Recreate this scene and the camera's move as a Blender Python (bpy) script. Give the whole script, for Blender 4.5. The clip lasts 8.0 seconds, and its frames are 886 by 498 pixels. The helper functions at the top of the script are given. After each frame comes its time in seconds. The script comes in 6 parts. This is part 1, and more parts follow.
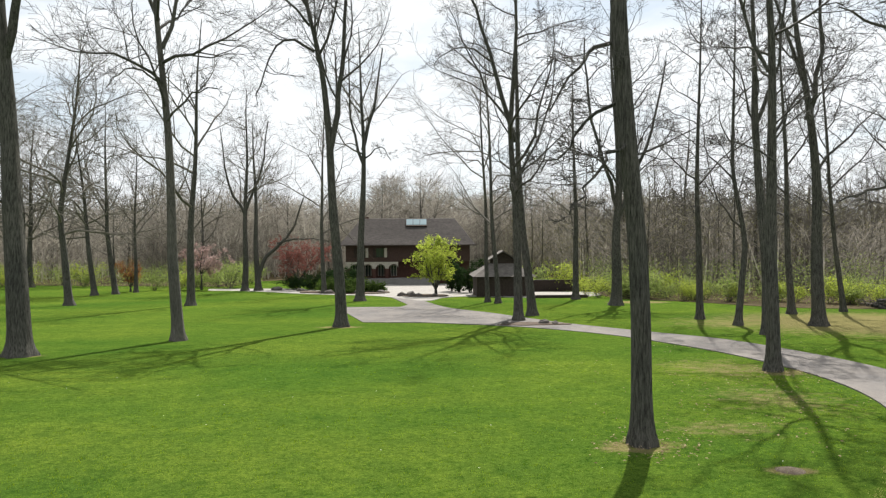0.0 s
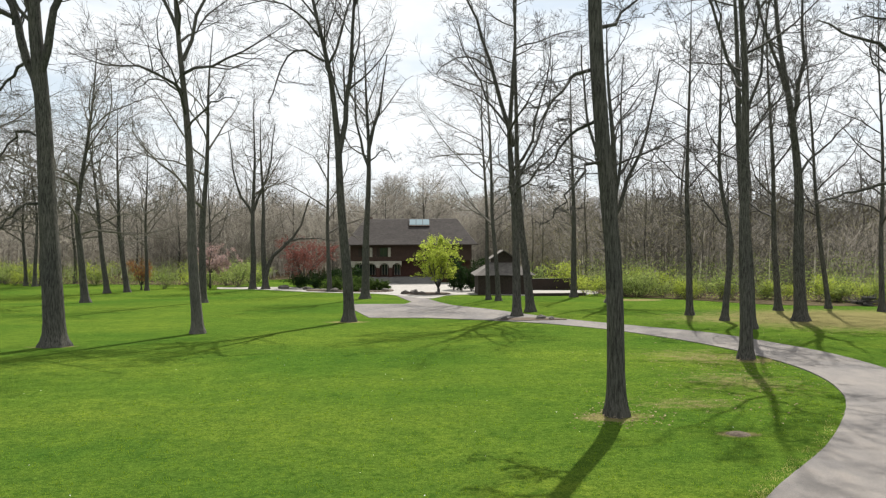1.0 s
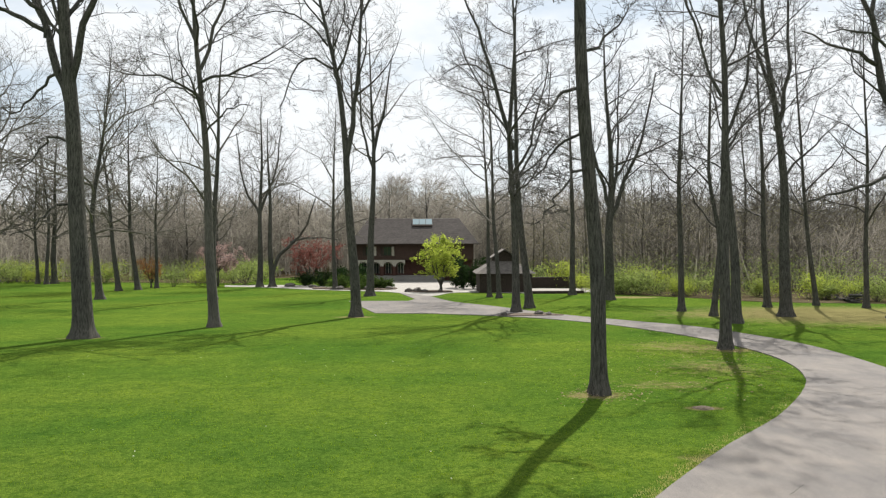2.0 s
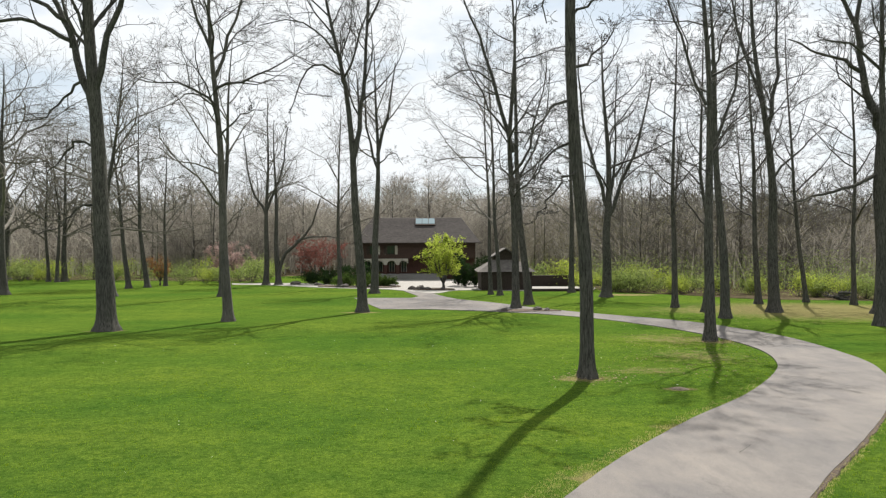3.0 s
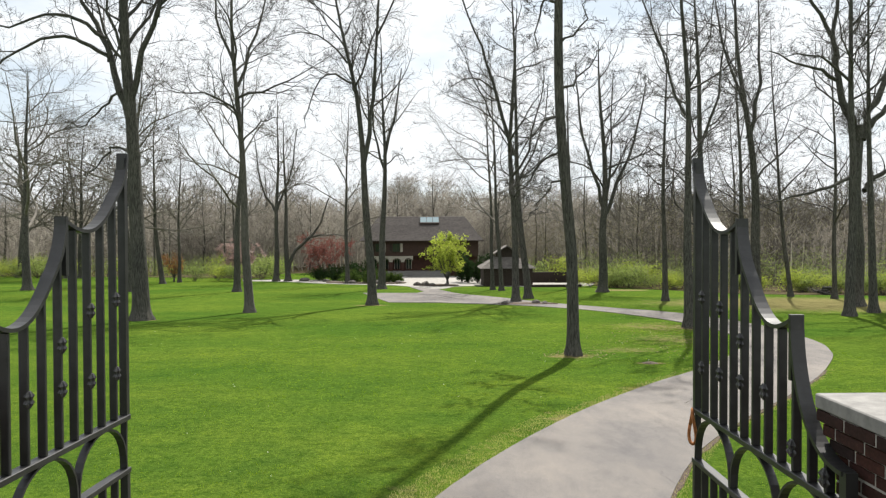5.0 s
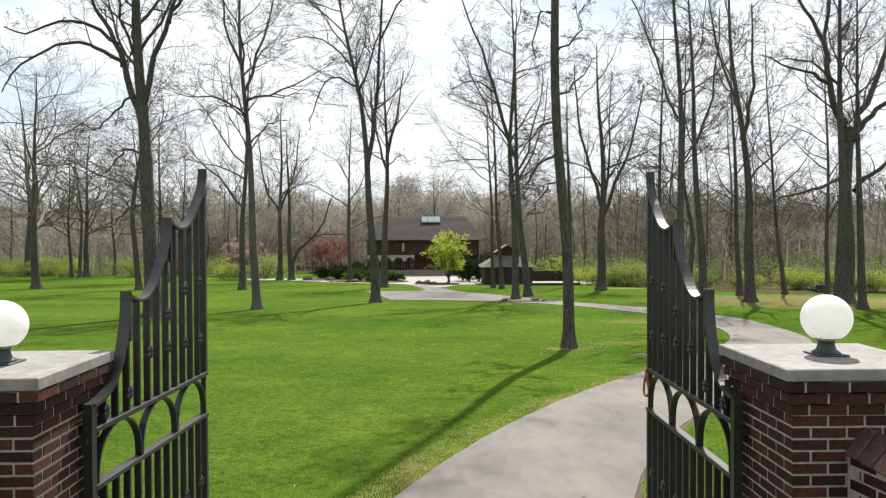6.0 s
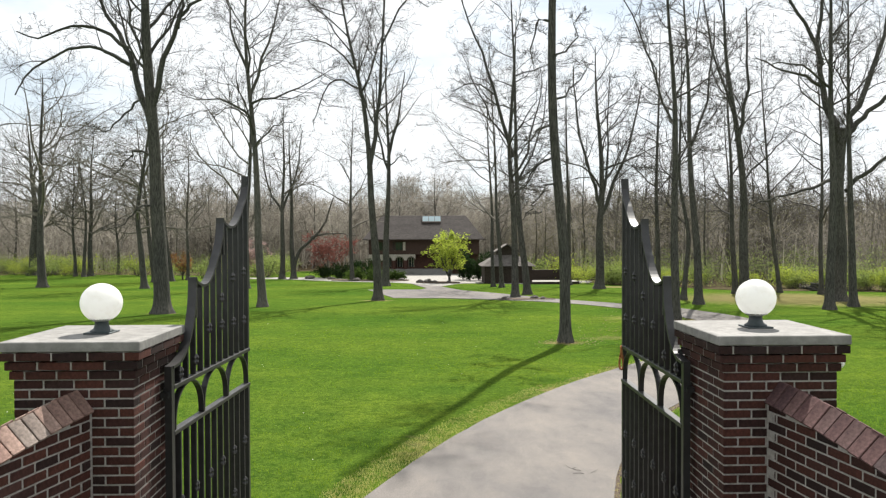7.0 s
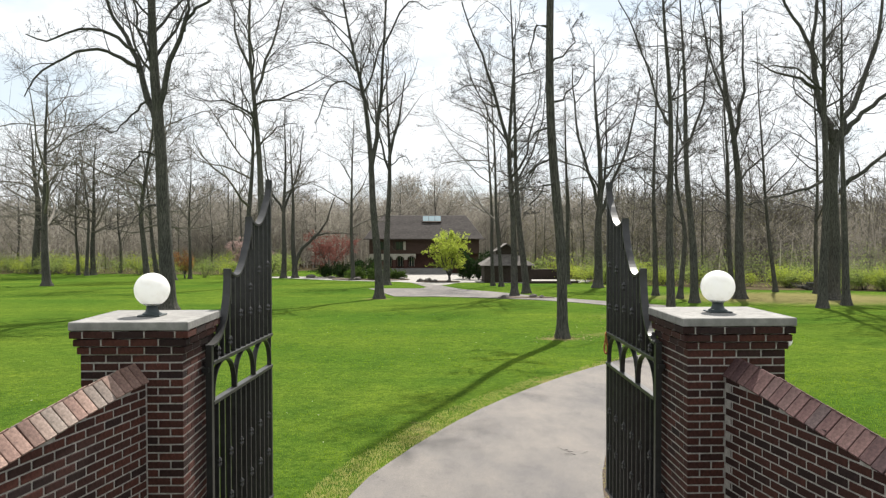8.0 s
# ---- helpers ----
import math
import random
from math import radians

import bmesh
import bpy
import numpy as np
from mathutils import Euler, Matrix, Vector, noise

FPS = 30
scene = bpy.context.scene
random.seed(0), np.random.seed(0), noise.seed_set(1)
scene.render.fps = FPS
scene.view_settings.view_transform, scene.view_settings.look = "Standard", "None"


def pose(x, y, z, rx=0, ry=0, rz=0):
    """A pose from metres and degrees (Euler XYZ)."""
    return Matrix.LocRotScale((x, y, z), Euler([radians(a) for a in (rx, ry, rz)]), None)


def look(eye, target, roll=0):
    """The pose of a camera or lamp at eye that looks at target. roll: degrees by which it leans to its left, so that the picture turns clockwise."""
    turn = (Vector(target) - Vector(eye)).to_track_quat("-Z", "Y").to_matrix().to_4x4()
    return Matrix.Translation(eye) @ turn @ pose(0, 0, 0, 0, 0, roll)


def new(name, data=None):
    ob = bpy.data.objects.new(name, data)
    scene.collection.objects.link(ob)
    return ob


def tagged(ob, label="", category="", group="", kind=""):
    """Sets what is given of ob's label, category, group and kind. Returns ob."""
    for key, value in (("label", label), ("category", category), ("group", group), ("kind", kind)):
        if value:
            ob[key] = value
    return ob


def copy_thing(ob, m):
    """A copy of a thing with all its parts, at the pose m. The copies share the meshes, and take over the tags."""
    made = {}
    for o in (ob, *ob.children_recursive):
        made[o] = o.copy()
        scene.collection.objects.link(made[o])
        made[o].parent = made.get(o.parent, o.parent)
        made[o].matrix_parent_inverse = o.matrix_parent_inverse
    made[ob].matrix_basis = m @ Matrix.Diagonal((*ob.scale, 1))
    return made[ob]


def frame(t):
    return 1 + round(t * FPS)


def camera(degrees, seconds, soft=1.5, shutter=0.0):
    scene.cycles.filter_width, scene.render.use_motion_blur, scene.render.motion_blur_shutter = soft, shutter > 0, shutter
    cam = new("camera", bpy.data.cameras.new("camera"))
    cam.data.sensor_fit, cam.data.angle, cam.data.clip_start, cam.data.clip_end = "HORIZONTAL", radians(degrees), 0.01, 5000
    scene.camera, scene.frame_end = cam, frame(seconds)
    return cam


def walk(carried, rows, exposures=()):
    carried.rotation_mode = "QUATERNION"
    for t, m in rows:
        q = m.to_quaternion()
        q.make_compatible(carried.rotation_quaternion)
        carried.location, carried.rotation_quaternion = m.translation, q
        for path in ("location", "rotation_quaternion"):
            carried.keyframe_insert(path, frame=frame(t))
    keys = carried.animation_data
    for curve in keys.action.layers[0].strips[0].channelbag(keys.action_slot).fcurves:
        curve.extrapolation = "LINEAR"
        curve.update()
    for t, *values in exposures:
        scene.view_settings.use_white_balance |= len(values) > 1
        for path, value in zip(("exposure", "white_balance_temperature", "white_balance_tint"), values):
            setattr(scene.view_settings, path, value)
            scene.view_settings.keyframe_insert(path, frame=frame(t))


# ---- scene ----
# ---- camera ----
cam = camera(61.5, 8.0, soft=1.3)
PATH = [
    (0.0, (1.053, 8.191, 3.605), -2.155, -0.874, -0.296),
    (0.5, (1.007, 6.898, 3.605), -2.064, -0.875, -0.282),
    (1.0, (0.963, 5.647, 3.601), -1.969, -0.885, -0.259),
    (1.5, (0.918, 4.440, 3.594), -1.874, -0.904, -0.233),
    (2.0, (0.873, 3.281, 3.585), -1.780, -0.927, -0.207),
    (2.5, (0.826, 2.173, 3.575), -1.690, -0.955, -0.185),
    (3.0, (0.778, 1.116, 3.564), -1.606, -0.985, -0.170),
    (3.5, (0.730, 0.114, 3.552), -1.530, -1.015, -0.163),
    (4.0, (0.680, -0.830, 3.541), -1.462, -1.046, -0.163),
    (4.5, (0.630, -1.715, 3.529), -1.404, -1.075, -0.169),
    (5.0, (0.580, -2.538, 3.518), -1.357, -1.102, -0.181),
    (5.5, (0.531, -3.297, 3.508), -1.320, -1.126, -0.196),
    (6.0, (0.485, -3.990, 3.497), -1.293, -1.146, -0.209),
    (6.5, (0.442, -4.615, 3.487), -1.277, -1.164, -0.215),
    (7.0, (0.404, -5.170, 3.476), -1.270, -1.177, -0.209),
    (7.5, (0.373, -5.653, 3.463), -1.271, -1.187, -0.184),
    (8.0, (0.350, -6.061, 3.450), -1.278, -1.194, -0.132),
]
# a drone backs away from the house and out through the open gate: seconds, eye, yaw, pitch, roll
walk(cam, [(t, pose(*eye, 90 + pitch, 0, yaw) @ pose(0, 0, 0, 0, 0, roll)) for t, eye, yaw, pitch, roll in PATH], [(0.0, 0.81), (3.0, 0.74), (4.5, 0.81), (6.0, 0.90), (8.0, 0.93)])

# ---- world, sun ----
SUN_HIGH, SUN_AZIMUTH = 52.0, 19.2
world = bpy.data.worlds.new("sky")
scene.world = world
world.use_nodes = True
wn, wl = world.node_tree.nodes, world.node_tree.links
wn.clear()
w_out = wn.new("ShaderNodeOutputWorld")
w_back = wn.new("ShaderNodeBackground")
w_sky = wn.new("ShaderNodeTexSky")
w_sky.sky_type = "NISHITA"
w_sky.sun_disc = False
w_sky.sun_elevation, w_sky.sun_rotation = radians(SUN_HIGH), radians(SUN_AZIMUTH)
w_sky.air_density, w_sky.dust_density, w_sky.ozone_density = 1.0, 0.6, 1.5
w_coord = wn.new("ShaderNodeTexCoord")
w_map = wn.new("ShaderNodeMapping")
w_map.inputs["Scale"].default_value = (1.6, 1.6, 4.2)
w_cloud = wn.new("ShaderNodeTexNoise")
w_cloud.inputs["Scale"].default_value = 2.3
w_cloud.inputs["Detail"].default_value = 7
w_cloud.inputs["Roughness"].default_value = 0.55
w_ramp = wn.new("ShaderNodeValToRGB")
w_ramp.color_ramp.elements[0].position, w_ramp.color_ramp.elements[1].position = 0.34, 0.50
w_ramp.color_ramp.elements[0].color = (0.68, 0.68, 0.68, 1)
w_mix = wn.new("ShaderNodeMix")
w_mix.data_type = "RGBA"
w_mix.inputs[7].default_value = (11.7, 12.15, 12.5, 1)
w_tint = wn.new("ShaderNodeMix")
w_tint.data_type, w_tint.blend_type = "RGBA", "MULTIPLY"
w_tint.inputs[0].default_value = 1.0
w_tint.inputs[7].default_value = (0.72, 1.05, 1.15, 1)
wl.new(w_coord.outputs["Generated"], w_map.inputs["Vector"])
wl.new(w_map.outputs["Vector"], w_cloud.inputs["Vector"])
wl.new(w_cloud.outputs["Fac"], w_ramp.inputs["Fac"])
wl.new(w_ramp.outputs["Color"], w_mix.inputs[0])
wl.new(w_sky.outputs["Color"], w_tint.inputs[6])
wl.new(w_tint.outputs[2], w_mix.inputs[6])
wl.new(w_mix.outputs[2], w_back.inputs["Color"])
w_back.inputs["Strength"].default_value = 0.05
wl.new(w_back.outputs["Background"], w_out.inputs["Surface"])
sun_way = Vector((math.sin(radians(SUN_AZIMUTH)) * math.cos(radians(SUN_HIGH)), math.cos(radians(SUN_AZIMUTH)) * math.cos(radians(SUN_HIGH)), math.sin(radians(SUN_HIGH))))
sun = new("sun", bpy.data.lights.new("sun", "SUN"))
sun.data.energy, sun.data.angle, sun.data.color = 5.0, radians(0.6), (1.0, 0.955, 0.88)
sun.matrix_world = look(sun_way * 100, (0, 0, 0))

# ---- materials ----


def material(name, rough=0.8, spec=0.3):
    m = bpy.data.materials.new(name)
    m.use_nodes = True
    p = m.node_tree.nodes["Principled BSDF"]
    p.inputs["Roughness"].default_value = rough
    p.inputs["Specular IOR Level"].default_value = spec
    return m, m.node_tree.nodes, m.node_tree.links, p


def add_noise(n, l, scale, detail=5, stretch=(1, 1, 1), rough=0.6, space="Object"):
    c = n.new("ShaderNodeTexCoord")
    k = n.new("ShaderNodeMapping")
    k.inputs["Scale"].default_value = stretch
    t = n.new("ShaderNodeTexNoise")
    t.inputs["Scale"].default_value, t.inputs["Detail"].default_value, t.inputs["Roughness"].default_value = scale, detail, rough
    l.new(c.outputs[space], k.inputs["Vector"])
    l.new(k.outputs["Vector"], t.inputs["Vector"])
    return t.outputs["Fac"]


def add_ramp(n, l, fac, stops):
    r = n.new("ShaderNodeValToRGB")
    e = r.color_ramp.elements
    while len(e) < len(stops):
        e.new(0.5)
    for k, (at, c) in zip(e, stops):
        k.position, k.color = at, (*c, 1)
    l.new(fac, r.inputs["Fac"])
    return r.outputs["Color"]


def add_mix(n, l, fac, a, b, blend="MIX"):
    m = n.new("ShaderNodeMix")
    m.data_type, m.blend_type = "RGBA", blend
    for socket, value in ((m.inputs[0], fac), (m.inputs[6], a), (m.inputs[7], b)):
        if isinstance(value, (int, float)):
            socket.default_value = value
        elif isinstance(value, tuple):
            socket.default_value = (*value, 1)
        else:
            l.new(value, socket)
    return m.outputs[2]


def add_bump(n, l, p, height, strength=0.4, distance=0.02):
    b = n.new("ShaderNodeBump")
    b.inputs["Strength"].default_value, b.inputs["Distance"].default_value = strength, distance
    l.new(height, b.inputs["Height"])
    l.new(b.outputs["Normal"], p.inputs["Normal"])


def surface(name, dark, light, scale, rough=0.8, spec=0.3, stretch=(1, 1, 1), fine=None, bump=0.3, depth=0.02, big=0.25, space="Object"):
    """A colour that wanders between two tones at two scales, with fine relief."""
    m, n, l, p = material(name, rough, spec)
    a = add_noise(n, l, scale, 6, stretch, 0.65, space)
    b = add_noise(n, l, scale * big, 3, stretch, 0.5, space)
    c1 = add_ramp(n, l, a, ((0.3, dark), (0.7, light)))
    c2 = add_mix(n, l, b, (0.72, 0.72, 0.72), (1.2, 1.2, 1.2))
    l.new(add_mix(n, l, 1.0, c1, c2, "MULTIPLY"), p.inputs["Base Color"])
    h = add_noise(n, l, fine or scale * 4, 6, stretch, 0.7, space)
    add_bump(n, l, p, h, bump, depth)
    return m


def bark(name, dark, light):
    m, n, l, p = material(name, 0.95, 0.1)
    ridge = add_noise(n, l, 15, 8, (1.6, 1.6, 0.2), 0.75)
    patch = add_noise(n, l, 0.8, 4, (1, 1, 0.5), 0.6)
    c = add_ramp(n, l, ridge, ((0.34, dark), (0.62, light)))
    tone = add_ramp(n, l, patch, ((0.3, (0.75, 0.76, 0.74)), (0.7, (1.15, 1.12, 1.05))))
    l.new(add_mix(n, l, 1.0, c, tone, "MULTIPLY"), p.inputs["Base Color"])
    add_bump(n, l, p, ridge, 0.9, 0.05)
    return m


def brick_material(name, pick, stops):
    m, n, l, p = material(name, 0.85, 0.2)
    if pick == "object":
        i = n.new("ShaderNodeObjectInfo")
        fac = i.outputs["Random"]
    else:
        i = n.new("ShaderNodeNewGeometry")
        fac = i.outputs["Random Per Island"]
    base = add_ramp(n, l, fac, stops)
    grain = add_noise(n, l, 38, 6, (1, 1, 1), 0.7)
    spots = add_ramp(n, l, grain, ((0.35, (0.62, 0.6, 0.6)), (0.62, (1.15, 1.12, 1.1))))
    c = add_mix(n, l, 1.0, base, spots, "MULTIPLY")
    soot = add_noise(n, l, 2.2, 5, (1, 1, 0.6), 0.65)
    c = add_mix(n, l, 1.0, c, add_ramp(n, l, soot, ((0.35, (0.62, 0.6, 0.6)), (0.6, (1.1, 1.1, 1.1)))), "MULTIPLY")
    l.new(c, p.inputs["Base Color"])
    add_bump(n, l, p, add_noise(n, l, 90, 6, (1, 1, 1), 0.7), 0.5, 0.004)
    return m


def leaf_material(name, dark, light, through_light=0.35):
    m = bpy.data.materials.new(name)
    m.use_nodes = True
    n, l = m.node_tree.nodes, m.node_tree.links
    n.clear()
    out, mix = n.new("ShaderNodeOutputMaterial"), n.new("ShaderNodeMixShader")
    d, t = n.new("ShaderNodeBsdfDiffuse"), n.new("ShaderNodeBsdfTranslucent")
    g = n.new("ShaderNodeNewGeometry")
    c = add_ramp(n, l, g.outputs["Random Per Island"], ((0.0, dark), (1.0, light)))
    l.new(c, d.inputs["Color"])
    l.new(c, t.inputs["Color"])
    mix.inputs[0].default_value = through_light
    l.new(d.outputs[0], mix.inputs[1])
    l.new(t.outputs[0], mix.inputs[2])
    l.new(mix.outputs[0], out.inputs["Surface"])
    return m


def grass_material():
    m, n, l, p = material("grass", 1.0, 0.0)
    p.inputs["Sheen Weight"].default_value = 0.03
    p.inputs["Sheen Roughness"].default_value = 0.5
    p.inputs["Sheen Tint"].default_value = (0.75, 0.9, 0.3, 1)
    wide = add_noise(n, l, 0.16, 4, (0.6, 1, 1), 0.55)
    mid = add_noise(n, l, 1.3, 5, (0.9, 1.0, 1), 0.6)
    fine = add_noise(n, l, 22, 6, (1, 1, 1), 0.75)
    c = add_ramp(n, l, fine, ((0.27, (0.019, 0.041, 0.007)), (0.5, (0.061, 0.106, 0.0155)), (0.75, (0.128, 0.182, 0.033))))
    tone = add_ramp(n, l, mid, ((0.32, (0.72, 0.80, 0.8)), (0.68, (1.13, 1.09, 0.98))))
    c = add_mix(n, l, 1.0, c, tone, "MULTIPLY")
    clump = add_noise(n, l, 6.5, 4, (1.0, 1.0, 1), 0.65)
    tone = add_ramp(n, l, clump, ((0.36, (0.58, 0.71, 0.62)), (0.52, (1.0, 1.0, 1.0)), (0.66, (1.16, 1.13, 1.05))))
    c = add_mix(n, l, 1.0, c, tone, "MULTIPLY")
    tone = add_ramp(n, l, wide, ((0.34, (0.74, 0.86, 0.8)), (0.66, (1.3, 1.14, 1.05))))
    c = add_mix(n, l, 1.0, c, tone, "MULTIPLY")
    # worn, thin turf grows by itself where the trees stand densest
    geo = n.new("ShaderNodeNewGeometry")
    sep = n.new("ShaderNodeSeparateXYZ")
    l.new(geo.outputs["Position"], sep.inputs[0])
    worn = None
    for cx, cy, rx, ry, power in WORN:
        v = n.new("ShaderNodeMapping")
        v.inputs["Location"].default_value = (-cx / rx, -cy / ry, 0)
        v.inputs["Scale"].default_value = (1 / rx, 1 / ry, 0)
        l.new(geo.outputs["Position"], v.inputs["Vector"])
        s = n.new("ShaderNodeVectorMath")
        s.operation = "LENGTH"
        l.new(v.outputs[0], s.inputs[0])
        r = n.new("ShaderNodeMapRange")
        r.inputs["From Min"].default_value, r.inputs["From Max"].default_value = 1.0, 0.1
        r.inputs["To Min"].default_value, r.inputs["To Max"].default_value = 0.0, power
        l.new(s.outputs["Value"], r.inputs["Value"])
        if worn is None:
            worn = r.outputs[0]
        else:
            k = n.new("ShaderNodeMath")
            k.operation = "MAXIMUM"
            l.new(worn, k.inputs[0])
            l.new(r.outputs[0], k.inputs[1])
            worn = k.outputs[0]
    patchy = add_noise(n, l, 2.1, 8, (0.8, 1.2, 1), 0.75)
    k = n.new("ShaderNodeMath")
    k.operation = "MULTIPLY_ADD"
    l.new(worn, k.inputs[0])
    k.inputs[1].default_value = 0.75
    l.new(patchy, k.inputs[2])
    mask = add_ramp(n, l, k.outputs[0], ((0.72, (0, 0, 0)), (0.93, (1, 1, 1))))
    straw = add_ramp(n, l, fine, ((0.3, (0.08, 0.073, 0.028)), (0.7, (0.215, 0.192, 0.085))))
    l.new(add_mix(n, l, mask, c, straw), p.inputs["Base Color"])
    add_bump(n, l, p, fine, 0.9, 0.05)
    return m


def asphalt_material():
    m, n, l, p = material("asphalt", 0.85, 0.2)
    chips = add_noise(n, l, 70, 6, (1, 1, 1), 0.75)
    stain = add_noise(n, l, 0.55, 5, (1, 0.6, 1), 0.6)
    drift = add_noise(n, l, 1.9, 6, (1.3, 0.5, 1), 0.7)
    c = add_ramp(n, l, chips, ((0.3, (0.084, 0.078, 0.074)), (0.7, (0.182, 0.170, 0.162))))
    tone = add_ramp(n, l, stain, ((0.3, (0.76, 0.76, 0.78)), (0.7, (1.17, 1.13, 1.07))))
    c = add_mix(n, l, 1.0, c, tone, "MULTIPLY")
    tone = add_ramp(n, l, drift, ((0.34, (0.84, 0.84, 0.85)), (0.5, (1.0, 1.0, 1.0)), (0.68, (1.13, 1.11, 1.08))))
    c = add_mix(n, l, 1.0, c, tone, "MULTIPLY")
    # hairline cracks, only where the surface is tired
    bent = n.new("ShaderNodeTexCoord")
    vor = n.new("ShaderNodeTexVoronoi")
    vor.feature = "DISTANCE_TO_EDGE"
    vor.inputs["Scale"].default_value = 0.42
    wob = n.new("ShaderNodeTexNoise")
    wob.inputs["Scale"].default_value, wob.inputs["Detail"].default_value = 2.6, 6
    l.new(bent.outputs["Object"], wob.inputs["Vector"])
    shift = n.new("ShaderNodeVectorMath")
    shift.operation = "MULTIPLY_ADD"
    shift.inputs[1].default_value = (0.9, 0.9, 0.9)
    l.new(wob.outputs["Color"], shift.inputs[0])
    l.new(bent.outputs["Object"], shift.inputs[2])
    l.new(shift.outputs[0], vor.inputs["Vector"])
    line = add_ramp(n, l, vor.outputs["Distance"], ((0.0, (1, 1, 1)), (0.006, (0, 0, 0))))
    tired = add_ramp(n, l, add_noise(n, l, 0.35, 3), ((0.52, (0, 0, 0)), (0.6, (0.6, 0.6, 0.6))))
    crack = add_mix(n, l, 1.0, line, tired, "MULTIPLY")
    l.new(add_mix(n, l, crack, c, (0.03, 0.028, 0.026)), p.inputs["Base Color"])
    add_bump(n, l, p, chips, 0.5, 0.01)
    return m


# worn turf: centre x, y, half widths, power
WORN = (
    (12.0, 34.5, 4.5, 5.0, 0.5), (8.2, 25.0, 3.4, 2.2, 0.42), (5.6, 23.4, 1.4, 1.0, 0.8), (7.9, 21.5, 0.8, 0.5, 0.9), (29.0, 52.0, 16.0, 15.0, 0.85), (20.5, 53.0, 9.0, 10.0, 0.5), (11.0, 28.5, 4.0, 5.0, 0.45),
    (23.0, 45.0, 5.0, 8.0, 0.35), (0.3, 7.6, 0.8, 2.6, 0.4), (3.6, 13.2, 0.9, 1.0, 0.6), (6.3, 16.8, 1.0, 1.0, 0.6), (21.5, 76.0, 4.0, 3.0, 1.2),
    (3.6, 3.0, 0.9, 4.0, 0.5), (-15.6, 40.0, 1.7, 1.0, 0.8), (29.2, 49.0, 3.2, 2.0, 1.0), (24.4, 50.2, 1.6, 1.1, 0.8), (13.6, 33.2, 1.5, 1.0, 0.8), (-3.4, 52.6, 2.2, 1.2, 0.8),
)
GRASS = grass_material()
ASPHALT = asphalt_material()
CONCRETE = surface("pale_concrete", (0.155, 0.150, 0.142), (0.245, 0.238, 0.225), 14, 0.85, bump=0.25, depth=0.006)
APRON = surface("pale_gravel_paving", (0.20, 0.187, 0.17), (0.31, 0.294, 0.27), 3.0, 0.9)
LITTER = surface("leaf_litter", (0.0468, 0.0374, 0.0231), (0.11, 0.0908, 0.0578), 4, 1.0, 0.0, bump=0.8, depth=0.05)
MULCH = surface("bark_mulch", (0.0375, 0.0263, 0.0188), (0.12, 0.0863, 0.06), 20, 0.95, bump=0.8, depth=0.03)
SOIL = surface("dry_soil", (0.072, 0.052, 0.036), (0.16, 0.128, 0.092), 14, 0.95, bump=0.8, depth=0.03)
ROCK = surface("field_stone", (0.05, 0.043, 0.037), (0.14, 0.127, 0.114), 5, 0.9, bump=0.6, depth=0.04)
BARK = bark("grey_bark", (0.014, 0.014, 0.0135), (0.118, 0.115, 0.106))
BARK_PALE = bark("pale_bark", (0.042, 0.041, 0.039), (0.145, 0.138, 0.126))
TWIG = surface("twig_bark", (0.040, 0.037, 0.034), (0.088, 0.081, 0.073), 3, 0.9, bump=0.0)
# twigs of farther trees: aerial haze is put into the paler colour
TWIG_FAR = surface("far_paled_twig_bark", (0.088, 0.079, 0.066), (0.165, 0.15, 0.126), 2, 0.9, bump=0.0)
# still paler, with light let through: painted haze for the woods' depth
TWIG_HAZED = leaf_material("hazed_bare_twigs", (0.15, 0.138, 0.118), (0.38, 0.352, 0.30), 0.45)
RED_STOPS = ((0.0, (0.019, 0.0112, 0.0105)), (0.3, (0.036, 0.0152, 0.0125)), (0.6, (0.050, 0.0192, 0.0145)), (0.85, (0.070, 0.0255, 0.0185)), (1.0, (0.026, 0.016, 0.0155)))
BRICK = brick_material("red_brick", "object", RED_STOPS)
BRICK_REST = brick_material("red_brick_rest", "island", RED_STOPS)
COPING = brick_material("weathered_coping_brick", "object", ((0.0, (0.15, 0.10, 0.085)), (0.3, (0.255, 0.168, 0.14)), (0.6, (0.325, 0.235, 0.195)), (0.85, (0.25, 0.215, 0.187)), (1.0, (0.17, 0.138, 0.124))))
COPING_PURPLE = brick_material("purple_brown_coping_brick", "object", ((0.0, (0.065, 0.04, 0.042)), (0.4, (0.12, 0.068, 0.066)), (0.8, (0.15, 0.09, 0.084)), (1.0, (0.085, 0.065, 0.066))))
MORTAR = surface("grey_mortar", (0.19, 0.178, 0.161), (0.35, 0.33, 0.30), 30, 0.95, bump=0.5, depth=0.004)
IRON = surface("black_painted_iron", (0.009, 0.0088, 0.009), (0.024, 0.0235, 0.024), 12, 0.42, 0.5, bump=0.15, depth=0.002)
LAMP_IRON = surface("dark_green_iron", (0.018, 0.028, 0.03), (0.04, 0.052, 0.054), 20, 0.5, 0.4, bump=0.2, depth=0.002)
RUST = surface("rusty_iron", (0.16, 0.055, 0.018), (0.36, 0.15, 0.05), 30, 0.9, bump=0.6, depth=0.003)
SHINGLE = surface("brown_shingles", (0.044, 0.0376, 0.0344), (0.084, 0.072, 0.0664), 2.2, 0.9, stretch=(1, 1, 2.5), bump=0.5)
